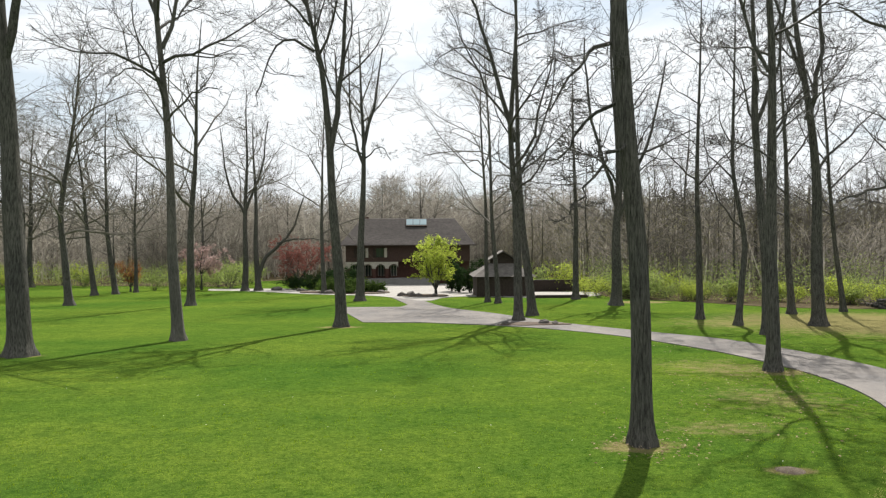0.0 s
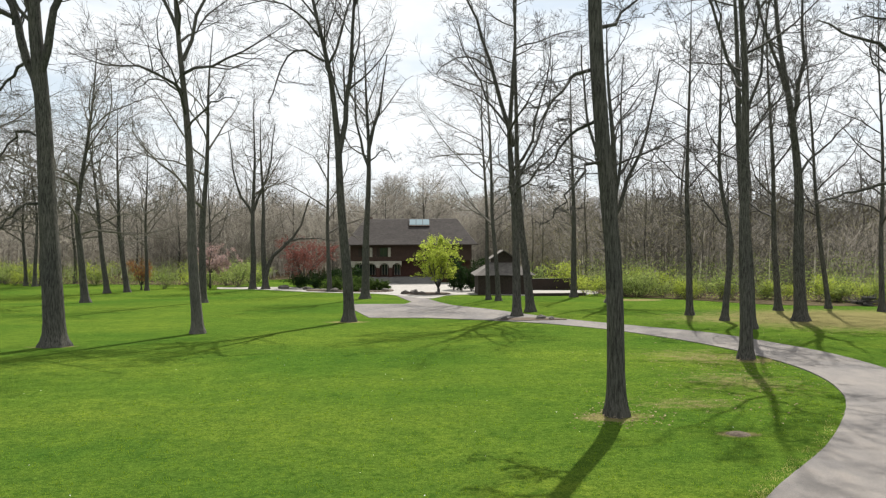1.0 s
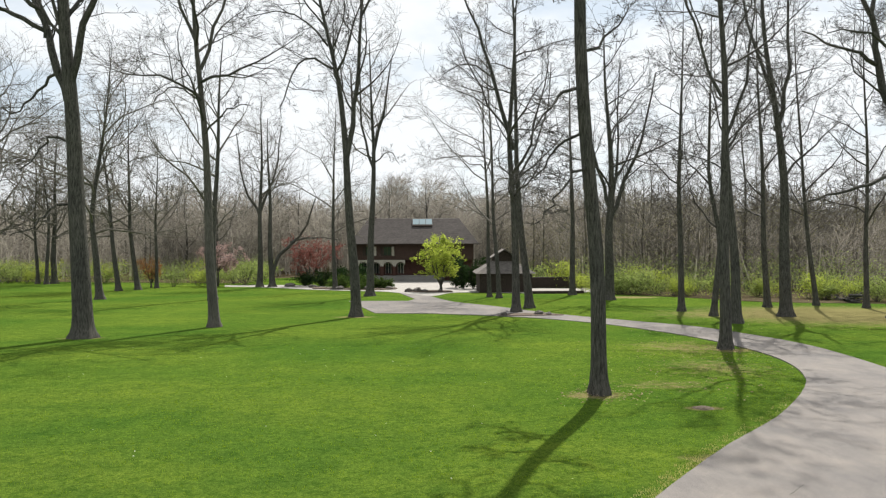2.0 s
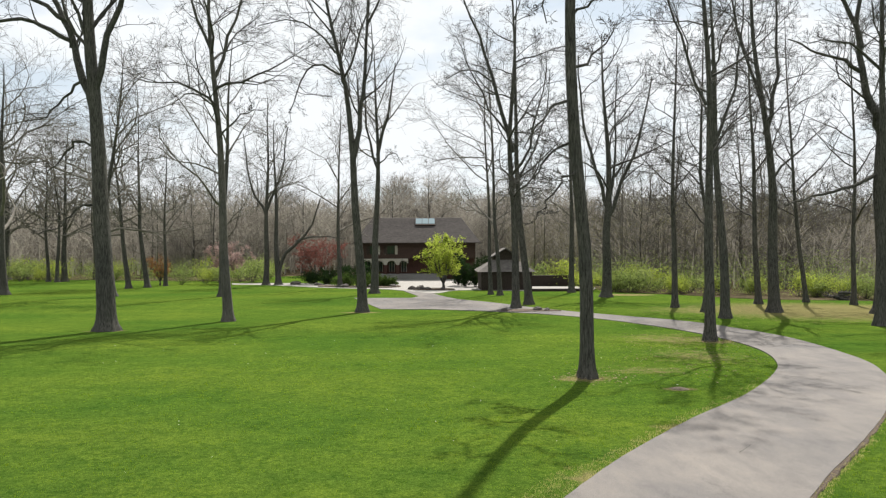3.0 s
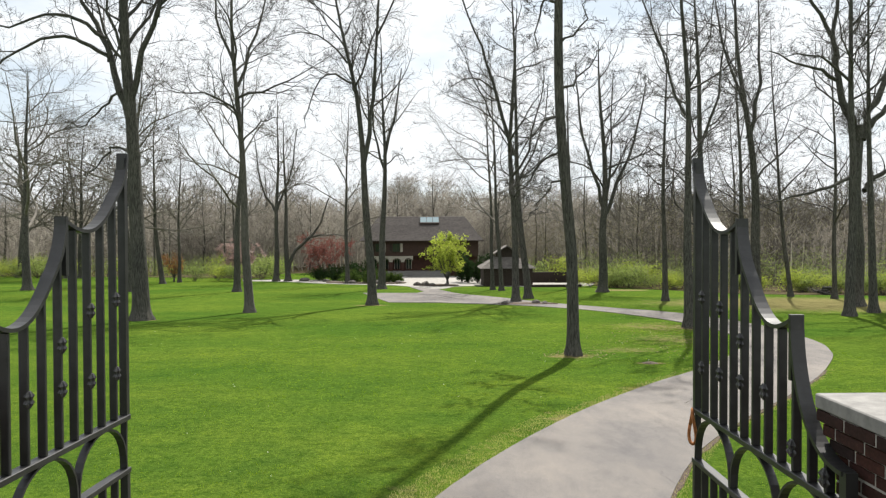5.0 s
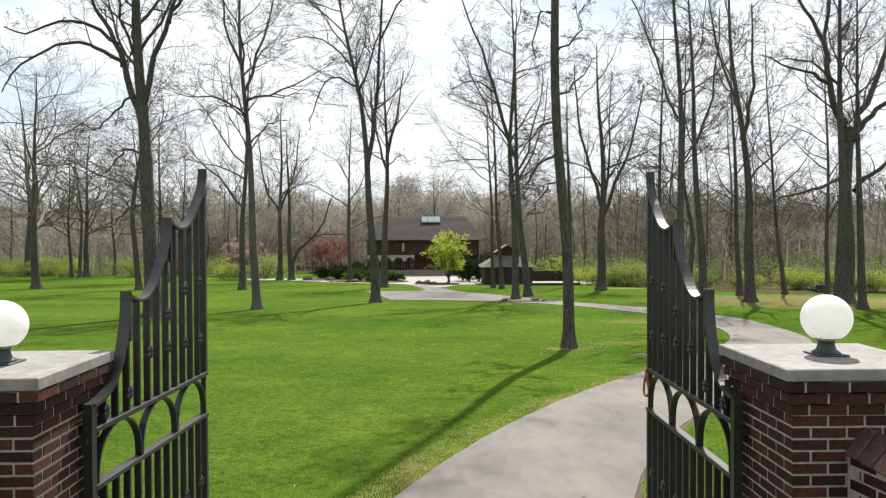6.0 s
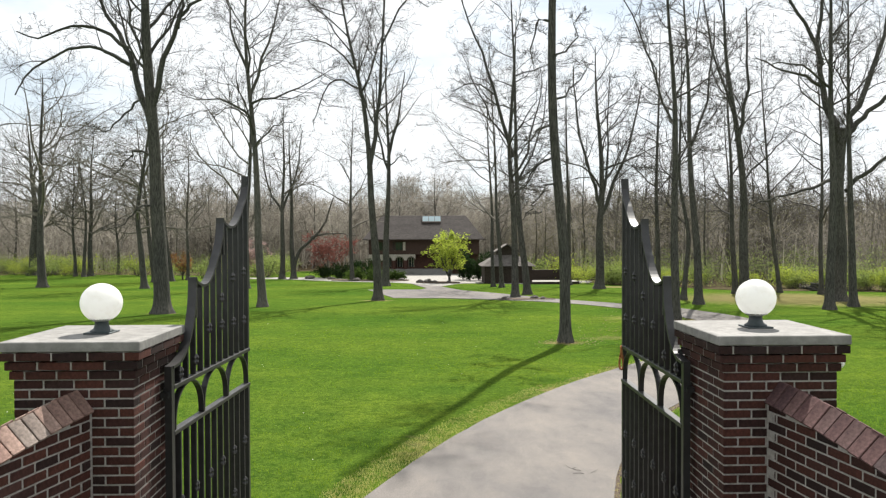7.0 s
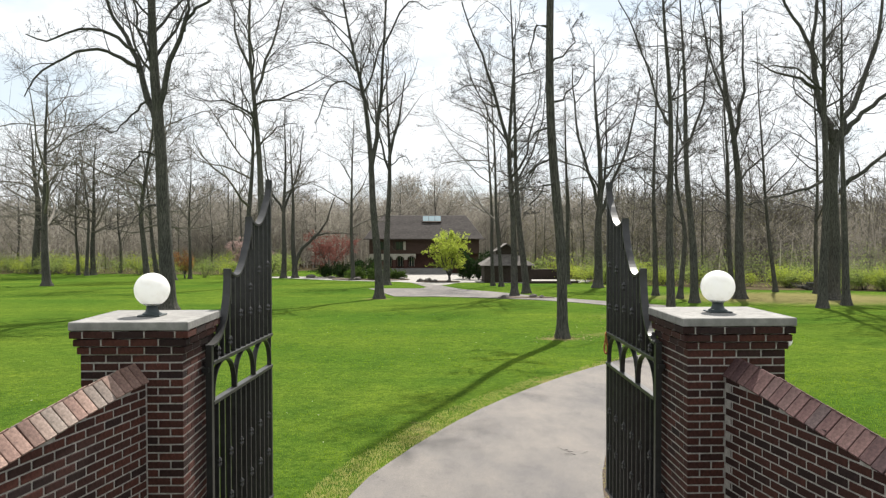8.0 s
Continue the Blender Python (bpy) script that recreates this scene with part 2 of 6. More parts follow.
SHINGLE_PALE = surface("grey_shake_roof", (0.075, 0.066, 0.06), (0.15, 0.135, 0.122), 2.5, 0.9, stretch=(1, 1, 2.5), bump=0.5)
HOUSE_BRICK = surface("dark_house_brick", (0.0375, 0.0195, 0.015), (0.09, 0.0413, 0.0315), 9, 0.9)
HOUSE_SIDING = surface("brown_siding", (0.038, 0.023, 0.018), (0.066, 0.04, 0.031), 6, 0.85)
TRIM = surface("cream_trim", (0.31, 0.2852, 0.2356), (0.4092, 0.3844, 0.3286), 6, 0.7, bump=0.1)
DARK_WOOD = surface("dark_stained_timber", (0.02, 0.014, 0.011), (0.05, 0.036, 0.028), 6, 0.8)
GLASS, _n, _l, _p = material("window_glass", 0.05, 0.6)
_p.inputs["Base Color"].default_value = (0.02, 0.025, 0.03, 1)
SKY_GLASS, _n, _l, _p = material("skylight_glass", 0.12, 0.8)
_p.inputs["Base Color"].default_value = (0.16, 0.22, 0.24, 1)
LEAF_SPRING = leaf_material("spring_leaf", (0.23, 0.30, 0.035), (0.47, 0.53, 0.10), 0.5)
LEAF_THICKET = leaf_material("thicket_leaf", (0.13, 0.19, 0.045), (0.34, 0.40, 0.13), 0.5)
LEAF_OLIVE = leaf_material("olive_bud", (0.13, 0.124, 0.04), (0.27, 0.255, 0.09))
LEAF_RED = leaf_material("red_blossom", (0.15, 0.055, 0.045), (0.29, 0.125, 0.105))
LEAF_PINK = leaf_material("pink_blossom", (0.296, 0.1998, 0.185), (0.4884, 0.37, 0.3404))
LEAF_ORANGE = leaf_material("orange_bud", (0.1924, 0.0888, 0.037), (0.3108, 0.1628, 0.0666))
LEAF_DARK = leaf_material("evergreen_needle", (0.012, 0.028, 0.010), (0.04, 0.07, 0.025), 0.1)
LEAF_JUNIPER = leaf_material("juniper_needle", (0.0333, 0.0629, 0.0133), (0.0962, 0.1406, 0.037), 0.2)
BLADE = leaf_material("grass_blade", (0.0888, 0.1628, 0.0059), (0.2072, 0.296, 0.0222), 0.6)
STRAW = leaf_material("dry_grass_blade", (0.29, 0.29, 0.085), (0.5, 0.46, 0.19), 0.45)
DEAD_LEAF = leaf_material("dead_leaf", (0.11, 0.075, 0.045), (0.36, 0.29, 0.19), 0.2)
PETAL = leaf_material("white_petal", (0.7, 0.7, 0.62), (0.85, 0.85, 0.8), 0.2)


def globe_material():
    m = bpy.data.materials.new("opal_globe")
    m.use_nodes = True
    n, l = m.node_tree.nodes, m.node_tree.links
    p = n["Principled BSDF"]
    out = n["Material Output"]
    grime = add_noise(n, l, 9, 6, (1, 1, 1), 0.7)
    c = add_ramp(n, l, grime, ((0.25, (0.80, 0.78, 0.74)), (0.5, (0.90, 0.895, 0.88))))
    l.new(c, p.inputs["Base Color"])
    p.inputs["Roughness"].default_value = 0.3
    t, mix = n.new("ShaderNodeBsdfTranslucent"), n.new("ShaderNodeMixShader")
    l.new(c, t.inputs["Color"])
    mix.inputs[0].default_value = 0.55
    l.new(p.outputs[0], mix.inputs[1])
    l.new(t.outputs[0], mix.inputs[2])
    l.new(mix.outputs[0], out.inputs["Surface"])
    return m


OPAL = globe_material()

# ---- mesh helpers ----


class Geo:
    """Vertices and faces that become one mesh."""

    def __init__(self):
        self.v, self.f, self.smooth = [], [], False

    def add(self, verts, faces):
        o = len(self.v)
        self.v.extend(verts)
        self.f.extend([[i + o for i in q] for q in faces])
        return self

    def box(self, x0, x1, y0, y1, z0, z1):
        v = [(x0, y0, z0), (x1, y0, z0), (x1, y1, z0), (x0, y1, z0), (x0, y0, z1), (x1, y0, z1), (x1, y1, z1), (x0, y1, z1)]
        return self.add(v, [(3, 2, 1, 0), (4, 5, 6, 7), (0, 1, 5, 4), (1, 2, 6, 5), (2, 3, 7, 6), (3, 0, 4, 7)])

    def bevelled(self, x0, x1, y0, y1, z0, z1, b):
        """A box whose twelve edges are chamfered by b."""
        v, f, at = [], [], {}
        for i, sx in enumerate((x0, x1)):
            for j, sy in enumerate((y0, y1)):
                for k, sz in enumerate((z0, z1)):
                    dx, dy, dz = (b if i == 0 else -b), (b if j == 0 else -b), (b if k == 0 else -b)
                    for axis, p in ((0, (sx, sy + dy, sz + dz)), (1, (sx + dx, sy, sz + dz)), (2, (sx + dx, sy + dy, sz))):
                        at[i, j, k, axis] = len(v)
                        v.append(p)
        for s in (0, 1):
            f.append([at[s, 0, 0, 0], at[s, 1, 0, 0], at[s, 1, 1, 0], at[s, 0, 1, 0]][:: 1 if s else -1])
            f.append([at[0, s, 0, 1], at[0, s, 1, 1], at[1, s, 1, 1], at[1, s, 0, 1]][:: 1 if s else -1])
            f.append([at[0, 0, s, 2], at[1, 0, s, 2], at[1, 1, s, 2], at[0, 1, s, 2]][:: 1 if s else -1])
        for a in (0, 1):
            for c in (0, 1):
                f.append([at[a, c, 0, 0], at[a, c, 1, 0], at[a, c, 1, 1], at[a, c, 0, 1]])
                f.append([at[a, 0, c, 0], at[a, 1, c, 0], at[a, 1, c, 2], at[a, 0, c, 2]])
                f.append([at[0, a, c, 1], at[1, a, c, 1], at[1, a, c, 2], at[0, a, c, 2]])
                for e in (0, 1):
                    f.append([at[a, c, e, 0], at[a, c, e, 1], at[a, c, e, 2]])
        return self.add(v, f)

    def lathe(self, profile, n=24, at=(0, 0, 0)):
        v, f = [], []
        for r, z in profile:
            for i in range(n):
                a = 2 * math.pi * i / n
                v.append((at[0] + r * math.cos(a), at[1] + r * math.sin(a), at[2] + z))
        for k in range(len(profile) - 1):
            for i in range(n):
                j = (i + 1) % n
                f.append((k * n + i, k * n + j, (k + 1) * n + j, (k + 1) * n + i))
        f.append(tuple(range(n))[::-1])
        f.append(tuple((len(profile) - 1) * n + i for i in range(n)))
        return self.add(v, f)

    def sweep(self, points, half_wide, half_thick, wide=(1, 0, 0)):
        """A flat bar along points; wide is the direction of its width."""
        w = Vector(wide).normalized()
        v, f = [], []
        pts = [Vector(p) for p in points]
        for i, p in enumerate(pts):
            d = (pts[min(i + 1, len(pts) - 1)] - pts[max(i - 1, 0)]).normalized()
            nrm = d.cross(w).normalized()
            for a, b in ((-1, -1), (1, -1), (1, 1), (-1, 1)):
                v.append(tuple(p + w * half_wide * a + nrm * half_thick * b))
        for i in range(len(pts) - 1):
            for k in range(4):
                j = (k + 1) % 4
                f.append((i * 4 + k, i * 4 + j, i * 4 + 4 + j, i * 4 + 4 + k))
        f += [(3, 2, 1, 0), tuple(len(v) - 4 + k for k in range(4))]
        return self.add(v, f)

    def tube(self, points, radii, n=6):
        pts = [Vector(p) for p in points]
        v, f = [], []
        for i, p in enumerate(pts):
            d = (pts[min(i + 1, len(pts) - 1)] - pts[max(i - 1, 0)]).normalized()
            a = d.orthogonal().normalized() if i == 0 else (a - d * a.dot(d)).normalized()
            b = d.cross(a)
            for k in range(n):
                t = 2 * math.pi * k / n
                v.append(tuple(p + (a * math.cos(t) + b * math.sin(t)) * radii[i]))
        for i in range(len(pts) - 1):
            for k in range(n):
                j = (k + 1) % n
                f.append((i * n + k, i * n + j, i * n + n + j, i * n + n + k))
        f += [tuple(range(n))[::-1], tuple(len(v) - n + k for k in range(n))]
        return self.add(v, f)

    def mesh(self, name, mat, smooth=False):
        me = bpy.data.meshes.new(name)
        me.from_pydata(self.v, [], self.f)
        me.materials.append(mat)
        if smooth:
            me.polygons.foreach_set("use_smooth", [True] * len(me.polygons))
        me.update()
        return me


def part(name, geo, mat, parent, label="", smooth=False):
    ob = new(name, geo if isinstance(geo, bpy.types.Mesh) else geo.mesh(name, mat, smooth))
    ob.parent = parent
    return tagged(ob, label) if label else ob


def thing(name, at, label, category, group="", kind="", turn=0):
    ob = new(name)
    ob.matrix_basis = pose(*at, 0, 0, turn)
    ob.empty_display_size = 0.2
    return tagged(ob, label, category, group, kind)


def ground_z(y):
    """The land falls gently from the gate and levels out before the house."""
    if y < 80:
        return -0.032 * max(y, -40)
    u = min(y - 80, 50)
    return -2.56 - 0.032 * (u - u * u / 100)


def inside(poly, x, y):
    hit = False
    for (x0, y0), (x1, y1) in zip(poly, poly[1:] + poly[:1]):
        if (y0 > y) != (y1 > y) and x < (x1 - x0) * (y - y0) / (y1 - y0) + x0:
            hit = not hit
    return hit


def smooth_line(points, steps=6):
    out = []
    p = [Vector((*points[0], 0))] + [Vector((*q, 0)) for q in points] + [Vector((*points[-1], 0))]
    for i in range(1, len(p) - 2):
        for k in range(steps):
            t = k / steps
            a, b, c, d = p[i - 1], p[i], p[i + 1], p[i + 2]
            q = 0.5 * (2 * b + (c - a) * t + (2 * a - 5 * b + 4 * c - d) * t * t + (3 * b - a - 3 * c + d) * t * t * t)
            out.append((q.x, q.y))
    return out + [tuple(points[-1])]


# ---- ground ----
def build_ground():
    def steps(stops):
        out = []
        for a, b, s in stops:
            out += list(np.arange(a, b, s))
        return out + [stops[-1][1]]

    xs = steps([(-1400, -200, 150), (-200, -60, 14), (-60, -20, 2), (-20, 30, 0.7), (30, 80, 3), (80, 200, 15), (200, 1400, 150)])
    ys = steps([(-300, -40, 26), (-40, -10, 3), (-10, 60, 0.7), (60, 140, 2), (140, 300, 16), (300, 2400, 210)])
    v, f, n = [], [], len(xs)
    for y in ys:
        for x in xs:
            z = ground_z(y)
            if -60 < x < 80 and -20 < y < 130:
                z += 0.018 * noise.noise((x * 0.12, y * 0.12, 0)) + 0.008 * noise.noise((x * 0.8, y * 0.8, 3)) - 0.008
            v.append((x, y, z))
    for j in range(len(ys) - 1):
        for i in range(n - 1):
            f.append((j * n + i, j * n + i + 1, (j + 1) * n + i + 1, (j + 1) * n + i))
    g = Geo().add(v, f)
    return tagged(new("ground", g.mesh("ground", GRASS, True)), "bright green mown lawn with worn patches", "lawn", kind="structure")


build_ground()


def slab(name, outline, lift, mat, label, category, kind="structure", cell=2.5, wobble=0.0):
    """A paved sheet that follows the land, with its edge turned down."""
    from mathutils.geometry import delaunay_2d_cdt
    pts = []
    for i, p in enumerate(outline):
        pts.append(Vector((p[0] + wobble * noise.noise((p[0] * 1.7, p[1] * 1.7, 1)), p[1] + wobble * noise.noise((p[0] * 1.7, p[1] * 1.7, 9)))))
    ring = [(p.x, p.y) for p in pts]
    n = len(pts)
    x0, x1, y0, y1 = min(p.x for p in pts), max(p.x for p in pts), min(p.y for p in pts), max(p.y for p in pts)
    for x in np.arange(x0, x1, cell):
        for y in np.arange(y0, y1, cell):
            if inside(ring, x, y):
                pts.append(Vector((x, y)))
    vs, _e, fs, _a, _b, _c = delaunay_2d_cdt(pts, [], [list(range(n))], 1, 1e-4)
    v = [(p.x, p.y, ground_z(p.y) + lift) for p in vs]
    g = Geo().add(v, [list(q) for q in fs])
    o = len(g.v)
    g.v += [(x, y, ground_z(y) + lift) for x, y in ring] + [(x, y, ground_z(y) - 0.15) for x, y in ring]
    g.f += [[o + i, o + (i + 1) % n, o + n + (i + 1) % n, o + n + i] for i in range(n)]
    me = g.mesh(name, mat)
    bm = bmesh.new()
    bm.from_mesh(me)
    bmesh.ops.recalc_face_normals(bm, faces=bm.faces)
    bm.to_mesh(me)
    bm.free()
    ob = new(name, me)
    return tagged(ob, label, category, kind=kind)


DRIVE_LEFT = [(-1.35, -14), (-1.3, -4), (-1.15, 0), (-0.7, 4), (0.0, 6.3), (1.1, 8.9), (2.25, 11.1), (4.2, 14.2), (6.8, 17.6), (9.3, 20.5), (11.8, 24.1), (13.2, 26.9), (14.1, 30.1), (14.35, 33.5), (14.0, 37.5), (13.2, 41), (11.3, 46.1), (8.5, 50.2), (5.7, 52.9)]
LOT = [(1.6, 55.3), (-2.3, 55.9), (-4.0, 64), (-5.7, 72.2), (-0.2, 71.7), (0.4, 75), (-1.5, 88.4)]
DRIVE_RIGHT = [(2.0, 80.5), (3.8, 70.2), (6.7, 63.5), (8.6, 58.2), (10.8, 52.9), (13.6, 47.9), (16.0, 43.7), (17.1, 38.8), (17.45, 34), (16.5, 27.5), (15.2, 23.9), (13.8, 21.4), (11.7, 18.3), (9.3, 15.3), (7.5, 13.2), (5.8, 11.0), (4.6, 9.0), (3.5, 6.6), (2.75, 3.9), (2.3, 0), (2.45, -4), (2.5, -14)]
ROAD = smooth_line(DRIVE_LEFT, 12) + LOT + smooth_line(DRIVE_RIGHT, 12)
slab("road", ROAD, 0.02, ASPHALT, "worn grey asphalt driveway curving through the lawn", "driveway", cell=2.0, wobble=0.015)


def edge_strip(line, out, first, last, label):
    """A dark earth strip that paints the shaded crevice beside the asphalt; out: side to which it lies; first, last:
    how far along.
    """
    pts = smooth_line(line, 14)
    pts = pts[int(first * len(pts)):int(last * len(pts))]
    v, f = [], []
    for i, (x, y) in enumerate(pts):
        a, b = pts[max(0, i - 1)], pts[min(len(pts) - 1, i + 1)]
        d = Vector((b[0] - a[0], b[1] - a[1], 0)).normalized()
        nx, ny = -d.y * out, d.x * out
        w = 0.075 + 0.06 * noise.noise((x * 2.3, y * 2.3, 4))
        for k, z in ((-0.04, 0.014), (0.015, 0.008), (max(0.03, w), 0.012), (max(0.03, w) + 0.04, -0.05)):
            v.append((x + nx * k, y + ny * k, ground_z(y) + z + 0.006 * noise.noise((x * 5, y * 5, k))))
    for i in range(len(pts) - 1):
        for k in range(3):
            f.append((i * 4 + k, i * 4 + k + 1, i * 4 + 5 + k, i * 4 + 4 + k))
    g = Geo().add(v, f)
    # the dark mulch colour stands in for shade in the edge's gap
    tagged(new("verge", g.mesh("verge", MULCH)), label, "verge", kind="structure")


edge_strip(DRIVE_RIGHT, 1, 0.55, 0.97, "crumbling earth verge along the asphalt's outer edge")
APRON_LINE = [(-26, 106.5), (-20, 104.4), (-13, 98), (-8.7, 94.9), (-4.2, 92.3), (-1.6, 88.6), (2.0, 81.0), (4.4, 87.5), (8.0, 88.6), (13.5, 85.4), (17.3, 86), (21, 88.5), (22, 96.0), (15.7, 97.5), (11, 99), (9, 110), (7, 118.8), (-4, 118.9), (-5.0, 104), (-9, 101), (-14, 108.6), (-21, 110.5), (-27, 110.5)]
slab("pavement", smooth_line(APRON_LINE, 4), 0.03, APRON, "pale sunlit forecourt paving before the house", "forecourt")
slab("planting_bed", smooth_line([(-1.0, 91), (0.5, 89.2), (3, 88.6), (4.6, 89.4), (4.2, 92), (2, 93.2), (-0.4, 92.6), (-1.0, 91)], 5), 0.12, MULCH, "dark mulched bed round a small tree", "planting bed", cell=1.0)
slab("planting_bed", smooth_line([(-13, 99.5), (-9, 96.8), (-5, 95.2), (-2.2, 97), (-2.6, 101), (-5.5, 102.5), (-9.5, 101), (-13, 103), (-13, 99.5)], 5), 0.12, MULCH, "dark mulched bed of low junipers", "planting bed", cell=1.0)
slab("planting_bed", smooth_line([(6.0, 52.9), (7.6, 54.4), (10.0, 53.6), (10.4, 52.6), (8.8, 52.4), (7.4, 52.2), (6.0, 52.9)], 4), 0.06, MULCH, "brown earth island at the foot of a tree", "planting bed", cell=1.0)

# ---- gate pillars ----
COURSE, JOINT = 0.0677, 0.0118
PITCH = 0.2075
SHAFT = 4 * PITCH
_shared = {}


def brick_mesh(length, depth, height=COURSE - JOINT, mat=None, key="brick"):
    k = (key, round(length, 3), round(depth, 3), round(height, 3))
    if k not in _shared:
        _shared[k] = Geo().bevelled(-length / 2, length / 2, -depth / 2, depth / 2, -height / 2, height / 2, 0.004).mesh("brick", mat or BRICK)
    return _shared[k]


def lay_bricks(owner, places, near, limit=300):
    """places: (centre, length, depth, turn). Those that near() chooses become parts, the rest one joined part."""
    rest, count = Geo(), 0
    for c, length, depth, turn in places:
        if near(c) and count < limit:
            b = part("brick", brick_mesh(length, depth), None, owner)
            b.matrix_basis = pose(*c, random.gauss(0, 0.25), random.gauss(0, 0.25), turn + random.gauss(0, 0.25))
            count += 1
        else:
            g = Geo().box(-length / 2, length / 2, -depth / 2, depth / 2, -(COURSE - JOINT) / 2, (COURSE - JOINT) / 2)
            m = pose(*c, 0, 0, turn)
            rest.add([tuple(m @ Vector(p)) for p in g.v], g.f)
    if rest.v:
        tagged(part("brickwork", rest, BRICK_REST, owner), kind="stuff")


def course_bricks(x0, y0, w, z, odd):
    """One course of a square pillar: full runs on two sides, three bricks between them on the others."""
    out, d = [], 0.1
    run = (w + JOINT) / 4
    inner = (w - 2 * d - JOINT) / 3
    for k in range(4):
        u = (k + 0.5) * run - JOINT / 2
        for far in (0, 1):
            if odd:
                out.append(((x0 + u, y0 + (w - d / 2 if far else d / 2), z), run - JOINT, d, 0))
            else:
                out.append(((x0 + (w - d / 2 if far else d / 2), y0 + u, z), run - JOINT, d, 90))
    for k in range(3):
        u = d + JOINT / 2 + (k + 0.5) * inner
        for far in (0, 1):
            if odd:
                out.append(((x0 + (w - d / 2 if far else d / 2), y0 + u, z), inner - JOINT, d, 90))
            else:
                out.append(((x0 + u, y0 + (w - d / 2 if far else d / 2), z), inner - JOINT, d, 0))
    return out


def gate_pillar(x0, y0, inner_side):
    """x0, y0: the shaft's lower corner."""
    ob = thing("gate_pillar", (x0 + SHAFT / 2, y0 + SHAFT / 2, 0), "square dark red brick gate pillar with a stepped brick top", "gate pillar", "pillars of the gate")
    lo = -SHAFT / 2
    core = Geo().box(lo + 0.004, -lo - 0.004, lo + 0.004, -lo - 0.004, -0.5, 2.65)
    places = []
    top = 2.668
    for i in range(47):
        z = top - (i + 0.5) * COURSE
        step = max(0, 3 - i) * 0.021
        if i < 3:
            core.box(lo - step + 0.004, -lo + step - 0.004, lo - step + 0.004, -lo + step - 0.004, z - COURSE / 2 + 0.006, z + COURSE / 2 - 0.006)
        places += course_bricks(lo - step, lo - step, SHAFT + 2 * step, z, i % 2)
    part("mortar", core, MORTAR, ob, "pale grey mortar")
    lay_bricks(ob, places, lambda c: c[2] > 0.85 and (c[1] < lo + 0.12 or c[0] * inner_side > -lo - 0.12))
    cap = Geo().bevelled(-0.483, 0.483, -0.483, 0.483, 2.668, 2.738, 0.006)
    part("capstone", cap, CONCRETE, ob, "pale concrete capstone")
    return ob


PILLAR_LEFT, PILLAR_RIGHT = -2.48, 2.551
FRONT_LEFT, FRONT_RIGHT = 0.07, 0.15
gate_pillar(PILLAR_LEFT, FRONT_LEFT, 1)
gate_pillar(PILLAR_RIGHT, FRONT_RIGHT, -1)


def globe_lamp(x, y):
    ob = thing("globe_lamp", (x, y, 2.738), "white opal globe lamp on a dark iron foot, unlit", "lamp", "lamps on the gate pillars")
    foot = Geo().bevelled(-0.098, 0.098, -0.098, 0.098, 0.0, 0.012, 0.004)
    part("base_plate", foot, LAMP_IRON, ob)
    neck = Geo().lathe([(0.085, 0.012), (0.08, 0.022), (0.06, 0.034), (0.05, 0.06), (0.048, 0.085), (0.056, 0.092), (0.058, 0.1), (0.082, 0.104), (0.084, 0.114), (0.06, 0.118)], 24)
    part("neck", neck, LAMP_IRON, ob, smooth=True)
    r, prof = 0.149, []
    for k in range(2, 25):
        a = math.pi * k / 24
        prof.append((r * math.sin(a), 0.228 - r * math.cos(a) * 0.985))
    part("globe", Geo().lathe(prof, 40), OPAL, ob, "white opal globe with faint grime", smooth=True)
    return ob


globe_lamp(PILLAR_LEFT + SHAFT / 2 + 0.02, 0.485)
globe_lamp(PILLAR_RIGHT + SHAFT / 2 + 0.005, 0.575)

# ---- wing walls ----
def swoop(drop):
    """The brickwork's height under the coping: it swoops down away from the pillar."""
    def top(y):
        t = min(max(-y / 2.15 + 0.05, 0), 1)
        return 2.255 - drop * (0.5 * t + 0.5 * t * t * (3 - 2 * t))
    return top


